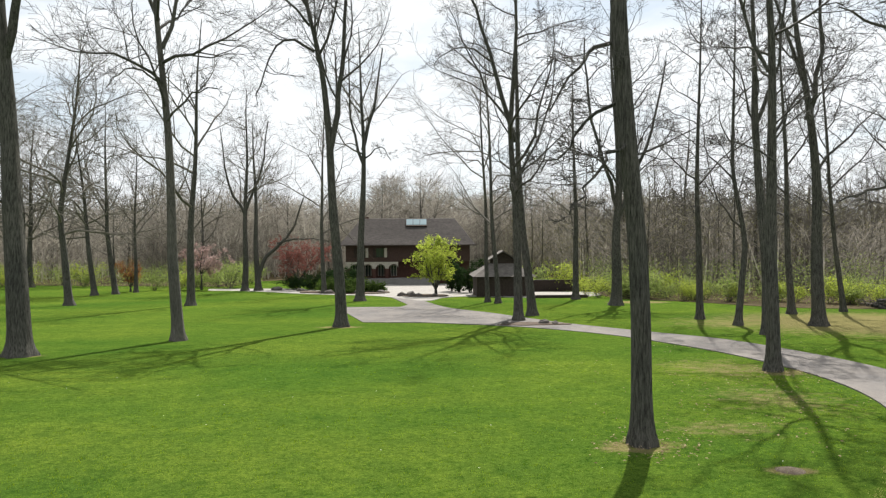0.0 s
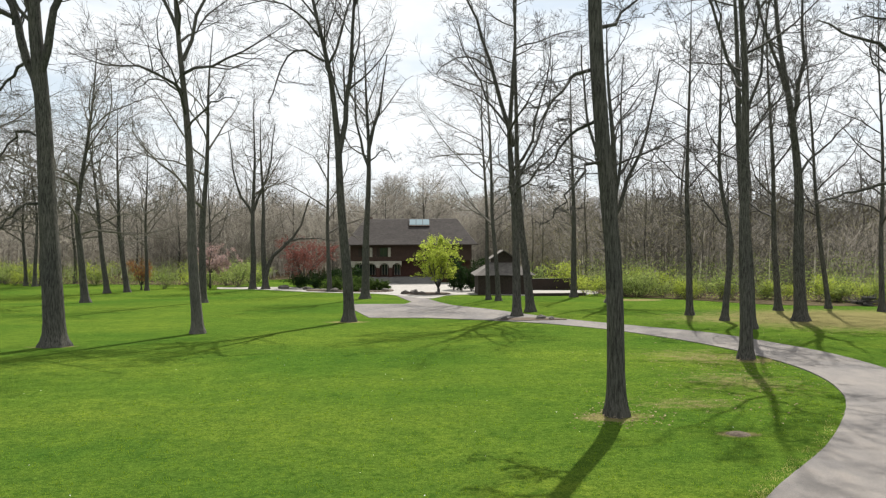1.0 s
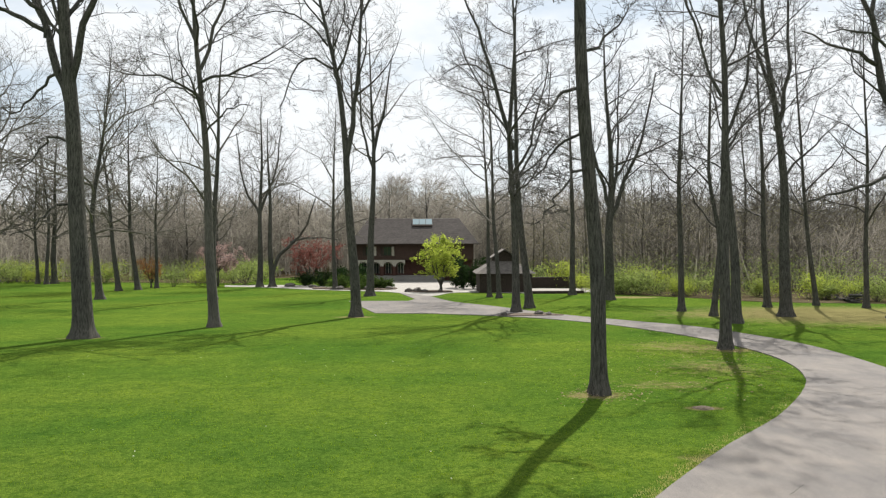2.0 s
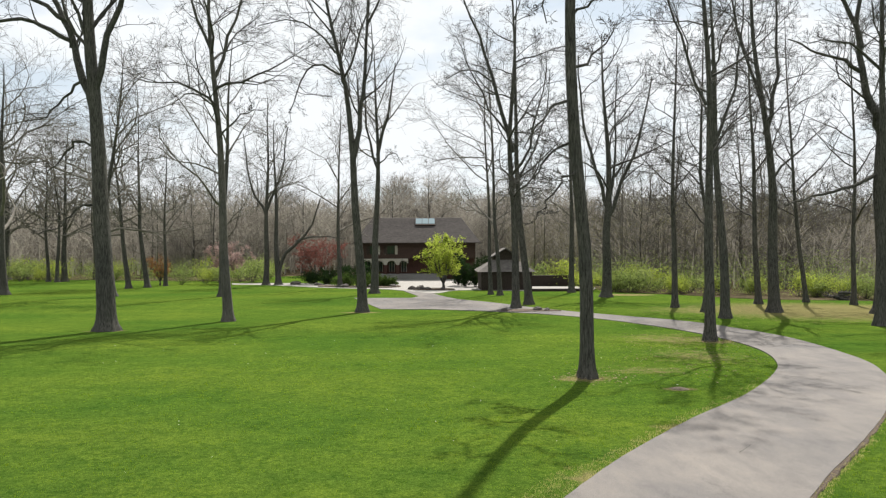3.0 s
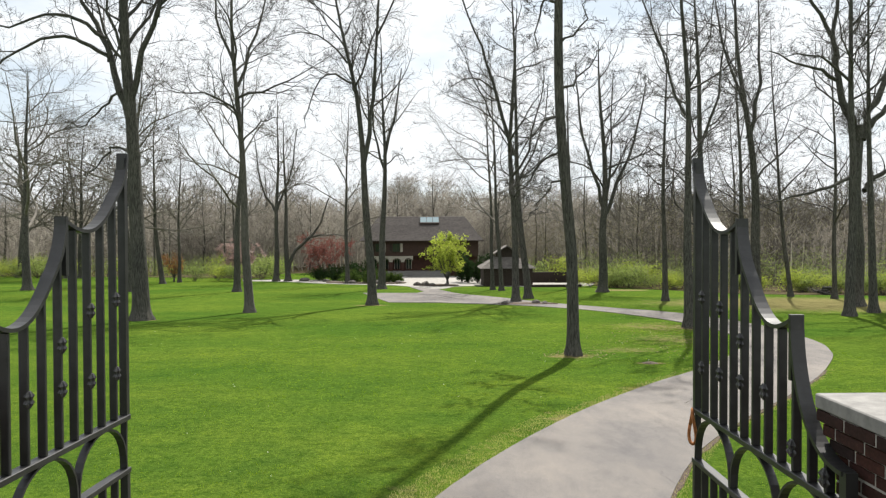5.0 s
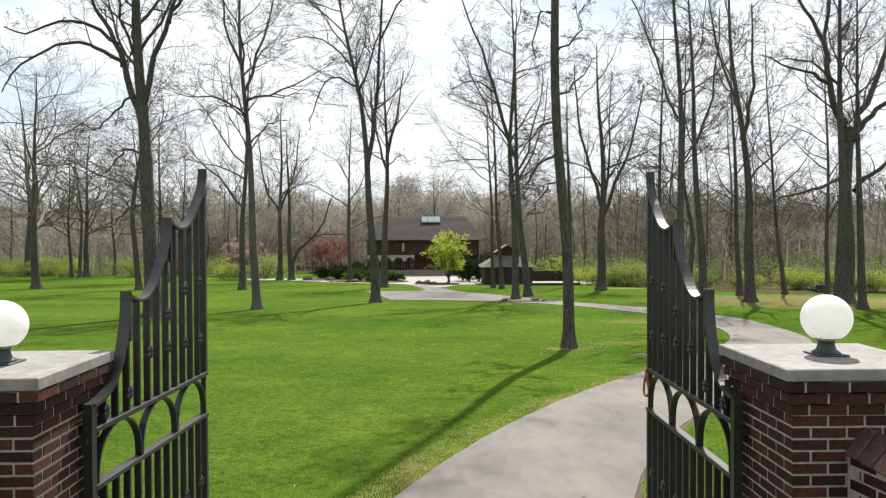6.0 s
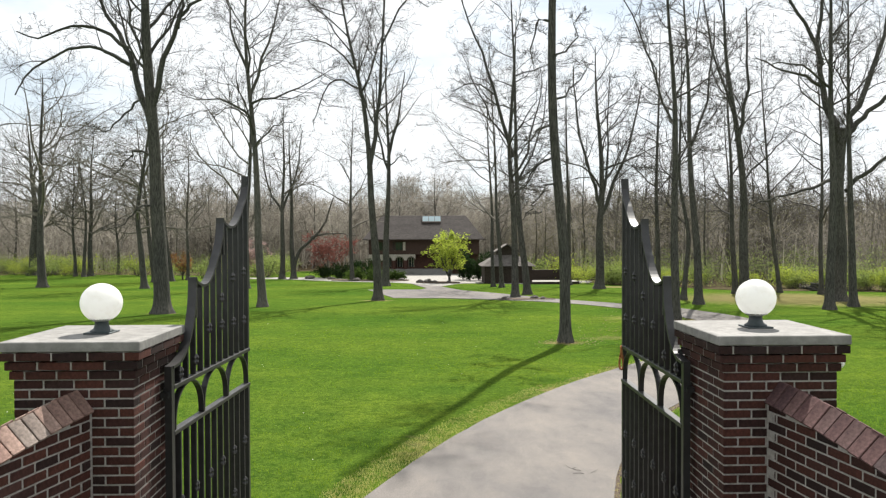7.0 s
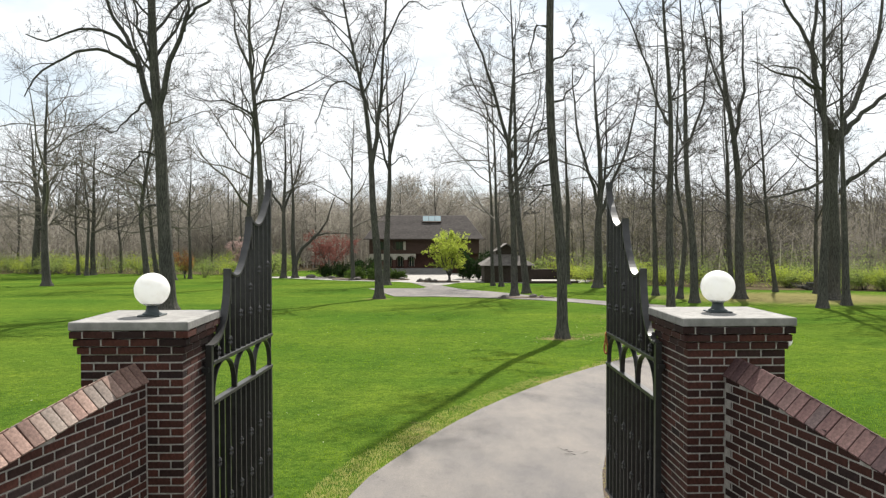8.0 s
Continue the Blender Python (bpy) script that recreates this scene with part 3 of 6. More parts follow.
def wing_wall(face, start, way, drop, flare, coping, words):
    """face: x of the face to the drive; start: y of the pillar; way: +1 if the body lies towards higher x; drop: fall of the top; flare: how fast it leaves the drive."""
    wall_top = swoop(drop)
    ob = thing("wing_wall", (face, 0, 0), words, "garden wall", "wing walls of the gate")
    thick, length = 0.21, 8.0

    def bend(y):
        return way * (flare * (start - y) + max(0, -y - 3.0) ** 2 * 0.025)

    ys = [start - 0.002 - k * 0.1 for k in range(int(length / 0.1) - 2)]
    core = Geo()
    for a, b in zip(ys, ys[1:]):
        ia, oa, ib, ob_ = bend(a) + way * 0.004, bend(a) + way * (thick - 0.004), bend(b) + way * 0.004, bend(b) + way * (thick - 0.004)
        ta, tb = wall_top(a) - 0.012, wall_top(b) - 0.012
        core.add([(ia, a, -0.4), (oa, a, -0.4), (ob_, b, -0.4), (ib, b, -0.4), (ia, a, ta), (oa, a, ta), (ob_, b, tb), (ib, b, tb)], [(3, 2, 1, 0), (4, 5, 6, 7), (0, 1, 5, 4), (1, 2, 6, 5), (2, 3, 7, 6), (3, 0, 4, 7)])
    part("mortar", core, MORTAR, ob, "pale grey mortar")
    places = []
    for i in range(48):
        z = 2.252 - (i + 0.5) * COURSE
        shift = (i % 2) * PITCH / 2
        y = start - 0.01 - shift
        first = shift > 0
        while y > -length + 0.3:
            ln = PITCH - JOINT
            if first:
                places.append(((bend(0.03) + way * 0.05, start - 0.01 - PITCH / 4, z), PITCH / 2 - JOINT, 0.1, 90))
                first = False
            yc = y - PITCH / 2
            if z + COURSE / 2 < wall_top(yc) + 0.02:
                lean = -way * math.degrees(math.atan(flare + 0.05 * max(0, -yc - 3.0)))
                places.append(((bend(yc) + way * 0.05, yc, z), ln, 0.1, 90 - lean))
                places.append(((bend(yc) + way * (thick - 0.05), yc, z), ln, 0.1, 90 - lean))
            y -= PITCH
    lay_bricks(ob, places, lambda c: c[2] > 0.75 and c[1] > -2.5 and abs(c[0] - bend(c[1])) < 0.1)
    # saddle coping: bricks laid steeply to a ridge along the wall's middle
    profile = ((-0.014, -0.018), (-0.02, -0.006), (0.098, 0.138), (0.107, 0.138), (0.107, 0.07), (0.03, -0.024))
    v, f, n = [], [], len(profile)
    for along, k in ((-0.0495, 0.93), (-0.0455, 1.0), (0.0455, 1.0), (0.0495, 0.93)):
        v += [(0.06 + (u - 0.06) * k, along, 0.05 + (h - 0.05) * k) for u, h in profile]
    for r in range(3):
        f += [(r * n + i, r * n + (i + 1) % n, (r + 1) * n + (i + 1) % n, (r + 1) * n + i) for i in range(n)]
    f += [tuple(range(n))[::-1], tuple(3 * n + i for i in range(n))]
    me = Geo().add(v, f).mesh("brick", coping)
    y = start - 0.053
    while y > -length + 0.4:
        slope = math.degrees(math.atan((wall_top(y + 0.05) - wall_top(y - 0.05)) / 0.1))
        turn = way * math.degrees(math.atan(flare + 0.05 * max(0, -y - 3.0)))
        for to_drive in (1, -1):
            b = part("coping_brick", me, None, ob)
            at = bend(y) + (0 if to_drive > 0 else way * thick)
            b.matrix_basis = pose(at, y, wall_top(y), 0, 0, turn) @ pose(0, 0, 0, slope, 0, 0) @ pose(random.gauss(0, 0.002), 0, random.gauss(0, 0.0015), random.gauss(0, 0.6), random.gauss(0, 0.5), (0 if way * to_drive > 0 else 180) + random.gauss(0, 0.6))
        y -= 0.1055
    bed = Geo()
    for a, b in zip(ys, ys[1:]):
        xi, xo, xm = bend(b) + way * 0.02, bend(b) + way * (thick - 0.02), bend(b) + way * thick / 2
        za, zb = wall_top(a), wall_top(b)
        v = [(xi, a, za), (xo, a, za), (xm, a, za + 0.105), (xi, b, zb), (xo, b, zb), (xm, b, zb + 0.105)]
        bed.add(v, [(0, 1, 2), (5, 4, 3), (0, 2, 5, 3), (2, 1, 4, 5), (1, 0, 3, 4)])
    part("coping_bed", bed, MORTAR, ob)
    return ob


wing_wall(-1.937, FRONT_LEFT, -1, 0.29, 0.22, COPING, "dark red brick wing wall with weathered tan brick coping")
wing_wall(2.862, FRONT_RIGHT, 1, 0.30, 0.15, COPING_PURPLE, "dark red brick wing wall with purple-brown brick coping")


def wall_box(x, y, z):
    """A small white fitting screwed to the pillar's outer face."""
    ob = thing("wall_lamp", (x, y, z), "small white plastic fitting on the pillar's outer face", "fitting")
    part("base_plate", Geo().bevelled(0.0, 0.02, -0.05, 0.05, -0.05, 0.05, 0.004), TRIM, ob)
    cover = Geo().lathe([(0.045, 0.0), (0.047, 0.02), (0.034, 0.04), (0.004, 0.046)], 20)
    c = part("cover", cover, OPAL, ob, smooth=True)
    c.matrix_basis = pose(0.02, 0, 0, 0, 90, 0)


wall_box(PILLAR_RIGHT + SHAFT + 0.036, 0.25, 2.52)

# ---- iron gates ----
LEAF_LONG, RAIL_UP, RAIL_LOW, RAIL_FOOT = 1.92, 2.29, 1.93, 0.42
POSTS = ((0.0, 2.45), (0.49, 3.12), (1.17, 3.63), (LEAF_LONG, 4.07))


def scroll_height(s):
    for (a, za), (b, zb) in zip(POSTS, POSTS[1:]):
        if s <= b + 1e-6:
            u = (s - a) / (b - a)
            z0 = za if a == 0 else za - 0.03
            dip = 0.075 * math.sin(math.pi * min(1, u / 0.78)) if a else 0
            return z0 - dip + (zb - z0) * (1 - max(0.0, 1 - u ** 2.3) ** 0.5)
    return POSTS[-1][1]


def iron_gate(x, y, z0, turn, mirror):
    """Built along +y from the hinge; turn: degrees about the hinge."""
    ob = thing("iron_gate", (x, y, z0), "tall black wrought iron gate leaf standing open", "gate", "gate leaves", turn=turn)
    a, sq = 0.024, Geo.box
    part("hinge_stile", sq(Geo(), -0.028, 0.028, -0.028, 0.028, 0.36, 2.46), IRON, ob)
    part("end_stile", sq(Geo(), -0.025, 0.025, LEAF_LONG - 0.03, LEAF_LONG + 0.01, RAIL_UP, 4.04), IRON, ob)
    part("end_stile", sq(Geo(), -0.025, 0.025, LEAF_LONG - 0.03, LEAF_LONG + 0.01, RAIL_FOOT, RAIL_LOW), IRON, ob)
    for z in (RAIL_UP, RAIL_LOW, RAIL_FOOT):
        part("rail", Geo().bevelled(-0.032, 0.032, 0.02, LEAF_LONG + 0.015, z - 0.018, z + 0.018, 0.004), IRON, ob)
    n = 12
    for k in range(1, n):
        s = k * LEAF_LONG / n
        top = scroll_height(s) - 0.01
        part("picket", Geo().bevelled(-a, a, s - 0.012, s + 0.012, RAIL_UP + 0.018, top, 0.004), IRON, ob)
        part("picket", Geo().bevelled(-a, a, s - 0.012, s + 0.012, RAIL_FOOT + 0.018, RAIL_LOW - 0.018, 0.004), IRON, ob)
    for (s0, z0), (s1, z1) in zip(POSTS, POSTS[1:]):
        pts = []
        for i in range(25):
            u = 1 - (1 - i / 24) ** 2
            s = s0 + (s1 - s0) * u
            pts.append((0, s, scroll_height(s0 + 1e-4 + (s1 - s0 - 1e-4) * u)))
        part("scroll_bar", Geo().sweep(pts, 0.036, 0.011), IRON, ob, smooth=False)
    for s, z in POSTS[1:3]:
        part("post", sq(Geo(), -0.034, 0.034, s - 0.014, s + 0.014, z - 0.34, z), IRON, ob)
    for i in range(3):
        s0, s1 = 0.05 + i * 0.617, 0.05 + (i + 1) * 0.617
        pts = []
        for k in range(17):
            t = math.pi * k / 16
            pts.append((0, (s0 + s1) / 2 - math.cos(t) * (s1 - s0) / 2 * 0.97, RAIL_LOW + 0.02 + 0.325 * math.sin(t) ** 0.8))
        part("arch_bar", Geo().sweep(pts, 0.024, 0.007), IRON, ob)
    # cast rosettes on every second bar
    prof = ((0.017, -0.048), (0.03, -0.034), (0.044, -0.02), (0.03, -0.004), (0.03, 0.004), (0.044, 0.02), (0.03, 0.034), (0.017, 0.048))
    sides, v, f = 20, [], []
    for r, z in prof:
        for k in range(sides):
            t = 2 * math.pi * k / sides
            q = r * (1 + (0.28 if r > 0.02 else 0) * math.cos(5 * t + (0.6 if z > 0 else 0)))
            v.append((q * math.cos(t), q * math.sin(t), z))
    for i in range(len(prof) - 1):
        f += [(i * sides + k, i * sides + (k + 1) % sides, (i + 1) * sides + (k + 1) % sides, (i + 1) * sides + k) for k in range(sides)]
    f += [tuple(range(sides))[::-1], tuple(range((len(prof) - 1) * sides, len(prof) * sides))]
    ros = Geo().add(v, f)
    me = ros.mesh("rosette", IRON)
    upper = {1: (0.09,), 3: (0.14,), 5: (0.365,), 7: (0.355, 0.605), 9: (0.34, 0.77), 11: (0.325, 0.81)}
    for k in range(1, n, 2):
        for z in [RAIL_UP + u for u in upper[k]] + [RAIL_LOW - 0.53 - 0.004 * (n - k), RAIL_LOW - 0.95 - 0.004 * (n - k)]:
            r = part("rosette", me, None, ob)
            r.matrix_basis = pose(mirror * 0.026, k * LEAF_LONG / n, z) @ Matrix.Diagonal((0.42, 0.75, 0.95, 1))
    for z in (2.24, 1.05):
        h = Geo().box(-0.02 * mirror - 0.03, -0.02 * mirror + 0.03, -0.06, -0.02, z - 0.02, z + 0.02)
        h.lathe([(0.022, -0.05), (0.022, 0.05)], 10, (-0.03 * mirror, 0.0, z))
        h.box(*sorted((-0.02 * mirror, -0.13 * mirror)), -0.02, 0.02, z - 0.014, z + 0.014)
        part("hinge", h, IRON, ob)
    brace = Geo().sweep([(0, LEAF_LONG - 0.02, RAIL_UP - 0.02), (0, LEAF_LONG - 0.03, RAIL_LOW + 0.02)], 0.02, 0.009)
    part("end_bar", brace, IRON, ob)
    if mirror < 0:
        pts = []
        for k in range(21):
            t = 2 * math.pi * k / 20
            pts.append((-0.03 + 0.012 * math.sin(2 * t), LEAF_LONG + 0.0 + 0.05 * math.cos(t), 2.17 + 0.125 * math.sin(t)))
        part("latch_loop", Geo().tube(pts, [0.012] * 21, 6), RUST, ob, "rusty brown latch loop", True)
    return ob


iron_gate(-1.59, 0.62, 0.0, -4.0, 1)
iron_gate(2.49, 0.765, -0.02, -0.4, -1)

# ---- trees ----
class Twigs:
    """Tapered tubes gathered by ring count, turned into arrays at the end."""

    def __init__(self):
        self.sets = {}

    def add(self, pts, radii, sides):
        self.sets.setdefault((len(pts), sides), []).append((pts, radii))

    def mesh(self, name, mat):
        verts, faces, base = [], [], 0
        for (n, sides), items in self.sets.items():
            p = np.array([i[0] for i in items], float)
            r = np.array([i[1] for i in items], float)
            d = np.empty_like(p)
            d[:, 1:-1] = p[:, 2:] - p[:, :-2]
            d[:, 0], d[:, -1] = p[:, 1] - p[:, 0], p[:, -1] - p[:, -2]
            d /= np.linalg.norm(d, axis=2, keepdims=True) + 1e-9
            main = p[:, -1] - p[:, 0]
            ref = np.where((np.abs(main[:, 2]) > 0.8 * np.linalg.norm(main, axis=1))[:, None], np.array([[1.0, 0, 0]]), np.array([[0, 0, 1.0]]))
            a = np.cross(d, ref[:, None, :])
            a /= np.linalg.norm(a, axis=2, keepdims=True) + 1e-9
            b = np.cross(d, a)
            t = np.arange(sides) * 2 * np.pi / sides
            ring = p[:, :, None, :] + r[:, :, None, None] * (a[:, :, None, :] * np.cos(t)[None, None, :, None] + b[:, :, None, :] * np.sin(t)[None, None, :, None])
            verts.append(ring.reshape(-1, 3))
            k = np.arange(len(items))[:, None, None] * n * sides
            i = np.arange(n - 1)[None, :, None] * sides
            s = np.arange(sides)[None, None, :]
            s2 = (s + 1) % sides
            q = np.stack([k + i + s, k + i + s2, k + i + sides + s2, k + i + sides + s], -1).reshape(-1, 4) + base
            faces.append(q)
            base += len(items) * n * sides
        v, f = np.concatenate(verts), np.concatenate(faces)
        me = bpy.data.meshes.new(name)
        me.vertices.add(len(v))
        me.vertices.foreach_set("co", v.astype(np.float32).ravel())
        me.loops.add(len(f) * 4)
        me.loops.foreach_set("vertex_index", f.astype(np.int32).ravel())
        me.polygons.add(len(f))
        me.polygons.foreach_set("loop_start", np.arange(len(f), dtype=np.int32) * 4)
        me.polygons.foreach_set("use_smooth", np.ones(len(f), dtype=bool))
        me.update(calc_edges=True)
        me.validate()
        me.materials.append(mat)
        return me


def unit(v):
    n = math.sqrt(v[0] ** 2 + v[1] ** 2 + v[2] ** 2) or 1
    return (v[0] / n, v[1] / n, v[2] / n)


def shoot(rng, p, d, length, n, wig, rise):
    pts = [p]
    step = length / n
    for i in range(n):
        d = unit((d[0] + rng.gauss(0, wig), d[1] + rng.gauss(0, wig), d[2] + rng.gauss(0, wig) + rise))
        p = (p[0] + d[0] * step, p[1] + d[1] * step, p[2] + d[2] * step)
        pts.append(p)
    return pts


def aside(rng, d, angle):
    """The direction d turned away by angle, to a random side."""
    while True:
        r = (rng.gauss(0, 1), rng.gauss(0, 1), rng.gauss(0, 1))
        k = r[0] * d[0] + r[1] * d[1] + r[2] * d[2]
        s = (r[0] - k * d[0], r[1] - k * d[1], r[2] - k * d[2])
        if s[0] ** 2 + s[1] ** 2 + s[2] ** 2 > 0.1:
            break
    s = unit(s)
    c, q = math.cos(angle), math.sin(angle)
    return unit((d[0] * c + s[0] * q, d[1] * c + s[1] * q, d[2] * c + s[2] * q))


def sample(pts, radii, u):
    x = u * (len(pts) - 1)
    i = min(int(x), len(pts) - 2)
    t = x - i
    a, b = pts[i], pts[i + 1]
    return tuple(a[k] + (b[k] - a[k]) * t for k in range(3)), unit((b[0] - a[0], b[1] - a[1], b[2] - a[2])), radii[i] + (radii[i + 1] - radii[i]) * t


def ramify(rng, wood, fine, pts, radii, length, level, plan, start=0.25, tip=0.007):
    """Side branches along a branch, then theirs. plan: for each level count, ratio of length, angle, rise."""
    if level >= len(plan):
        return
    count, ratio, angle, rise = plan[level]
    count = max(1, int(round(count * rng.uniform(0.8, 1.2))))
    for k in range(count):
        u = min(0.985, start + (1 - start) * (k + rng.random()) / count)
        p, d, r = sample(pts, radii, u)
        ln = length * ratio * (1.15 - 0.65 * u) * rng.uniform(0.6, 1.3)
        cd = aside(rng, d, radians(angle * rng.uniform(0.65, 1.3)))
        if cd[2] < -0.1:
            cd = unit((cd[0], cd[1], cd[2] * 0.3))
        last = level == len(plan) - 1
        n = 1 if last else (7, 4, 2)[min(level, 2)]
        path = shoot(rng, p, cd, ln, n, 0.26 if level else 0.2, rise)
        r0 = max(tip, min(r * 0.62, 0.0115 * ln + 0.004))
        rs = [max(tip * 0.75, r0 * (1 - 0.85 * i / n)) for i in range(n + 1)]
        (wood if r0 > 0.05 else fine).add(path, rs, 6 if r0 > 0.06 else 4 if r0 > 0.022 else 3)
        ramify(rng, wood, fine, path, rs, ln, level + 1, plan, 0.2, tip)


NEAR_PLAN = ((16, 0.54, 54, 0.08), (8, 0.52, 50, 0.04), (6, 0.52, 48, 0.02), (5, 0.6, 42, 0.0))
MID_PLAN = ((15, 0.56, 54, 0.08), (7, 0.52, 50, 0.04), (5, 0.54, 48, 0.02), (2, 0.7, 42, 0.0))
FAR_PLAN = ((15, 0.56, 54, 0.08), (7, 0.55, 50, 0.04), (6, 0.6, 48, 0.02))
WIDE_PLAN = ((20, 0.6, 60, 0.05), (9, 0.55, 52, 0.03), (6, 0.6, 48, 0.02))
LIMB_PLAN = ((9, 0.50, 48, 0.05), (6, 0.50, 48, 0.03), (4, 0.52, 44, 0.0))


def trunk_rings(radius, height, top_radius, flare=1.55):
    hs = [0, 0.12, 0.3, 0.6, 1.1] + [1.1 + (height - 1.1) * k / 16 for k in range(1, 17)]
    out = []
    for h in hs:
        t = h / height
        r = radius + (top_radius - radius) * t ** 0.85
        out.append((h, r * (1 + (flare - 1) * math.exp(-h / 0.3))))
    return out


def trunk_mesh(rng, rings, line, sides, mat, lobes=6):
    """A trunk with root flare and shallow flutes; line(h) gives its sideways place."""
    v, f = [], []
    ph = rng.uniform(0, 6.28)
    for h, r in rings:
        x, y = line(h)
        root = 0.16 * math.exp(-h / 0.35)
        for k in range(sides):
            a = 2 * math.pi * k / sides
            q = r * (1 + (0.035 + root) * math.sin(lobes * a + ph) + 0.03 * math.sin(3 * a + h * 0.7))
            v.append((x + q * math.cos(a), y + q * math.sin(a), h - (0.25 if h == 0 else 0)))
    for i in range(len(rings) - 1):
        for k in range(sides):
            j = (k + 1) % sides
            f.append((i * sides + k, i * sides + j, (i + 1) * sides + j, (i + 1) * sides + k))
    g = Geo().add(v, f)
    return g.mesh("trunk", mat, True)


def bend_line(points):
    """Sideways place by height, eased through points (dx, h)."""
    pts = [(0.0, 0.0)] + list(points)

    def at(h):
        for (x0, h0), (x1, h1) in zip(pts, pts[1:]):
            if h <= h1:
                return x0 + (x1 - x0) * (h - h0) / (h1 - h0)
        return pts[-1][0]
    return at


def limb_path(rng, points):
    """A limb through points (dx, dy, h), eased."""
    p = [Vector(q) for q in points]
    p = [p[0] * 2 - p[1]] + p + [p[-1] * 2 - p[-2]]
    out = []
    for i in range(1, len(p) - 2):
        for k in range(3):
            t = k / 3
            a, b, c, d = p[i - 1], p[i], p[i + 1], p[i + 2]
            q = 0.5 * (2 * b + (c - a) * t + (2 * a - 5 * b + 4 * c - d) * t * t + (3 * b - a - 3 * c + d) * t * t * t)
            out.append((q.x + rng.gauss(0, 0.1), q.y + rng.gauss(0, 0.1), q.z + rng.gauss(0, 0.06)))
    return out + [tuple(points[-1])]


def bare_tree(x, y, height, radius, bends=(), limbs=(), crown=0.45, plan=NEAR_PLAN, seed=1, label="tall bare tree with furrowed grey bark", group="bare trees on the lawn", mat=None, top=0.08, tip=0.009, spread=1.0, sink=0.0):
    """bends: (dx, h) of the trunk; limbs: (radius, ((dx, dy, h), ...)) for stems that the eye picks out."""
    rng = random.Random(seed)
    mat = mat or BARK
    ob = thing("tree", (x, y, ground_z(y) - sink), label, "tree", group)
    side = bend_line(bends or ((rng.uniform(-0.5, 0.5), height * 0.5), (rng.uniform(-1, 1), height)))
    ph, am = rng.uniform(0, 6), rng.uniform(0.03, 0.12)

    def line(h):
        return side(h) + am * math.sin(h * 0.45 + ph) * min(1, h / 4), am * math.cos(h * 0.4 + ph) * min(1, h / 4)
    rings = trunk_rings(radius, height, radius * top)
    part("trunk", trunk_mesh(rng, rings, line, 18 if radius > 0.25 else 12, mat), None, ob)
    fine = Twigs()
    spine = [(*line(h), h) for h, r in rings if h > 1]
    radii = [r for h, r in rings if h > 1]
    ramify(rng, fine, fine, spine, radii, height * 0.62 * spread, 0, plan, crown, tip)
    for r, pts in limbs:
        path = limb_path(rng, pts)
        n = len(path)
        rs = [max(tip, r * (1 - 0.72 * i / (n - 1))) for i in range(n)]
        ln = sum((Vector(a) - Vector(b)).length for a, b in zip(path, path[1:]))
        limb = Twigs()
        limb.add(path, rs, 8)
        part("limb", limb.mesh("limb", mat), None, ob)
        ramify(rng, fine, fine, path, rs, ln * 0.75, 0, LIMB_PLAN, 0.2, tip)
    # crowns beyond 75 m take the tone lightened for haze
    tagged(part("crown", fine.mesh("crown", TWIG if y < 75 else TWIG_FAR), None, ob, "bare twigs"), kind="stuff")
    return ob


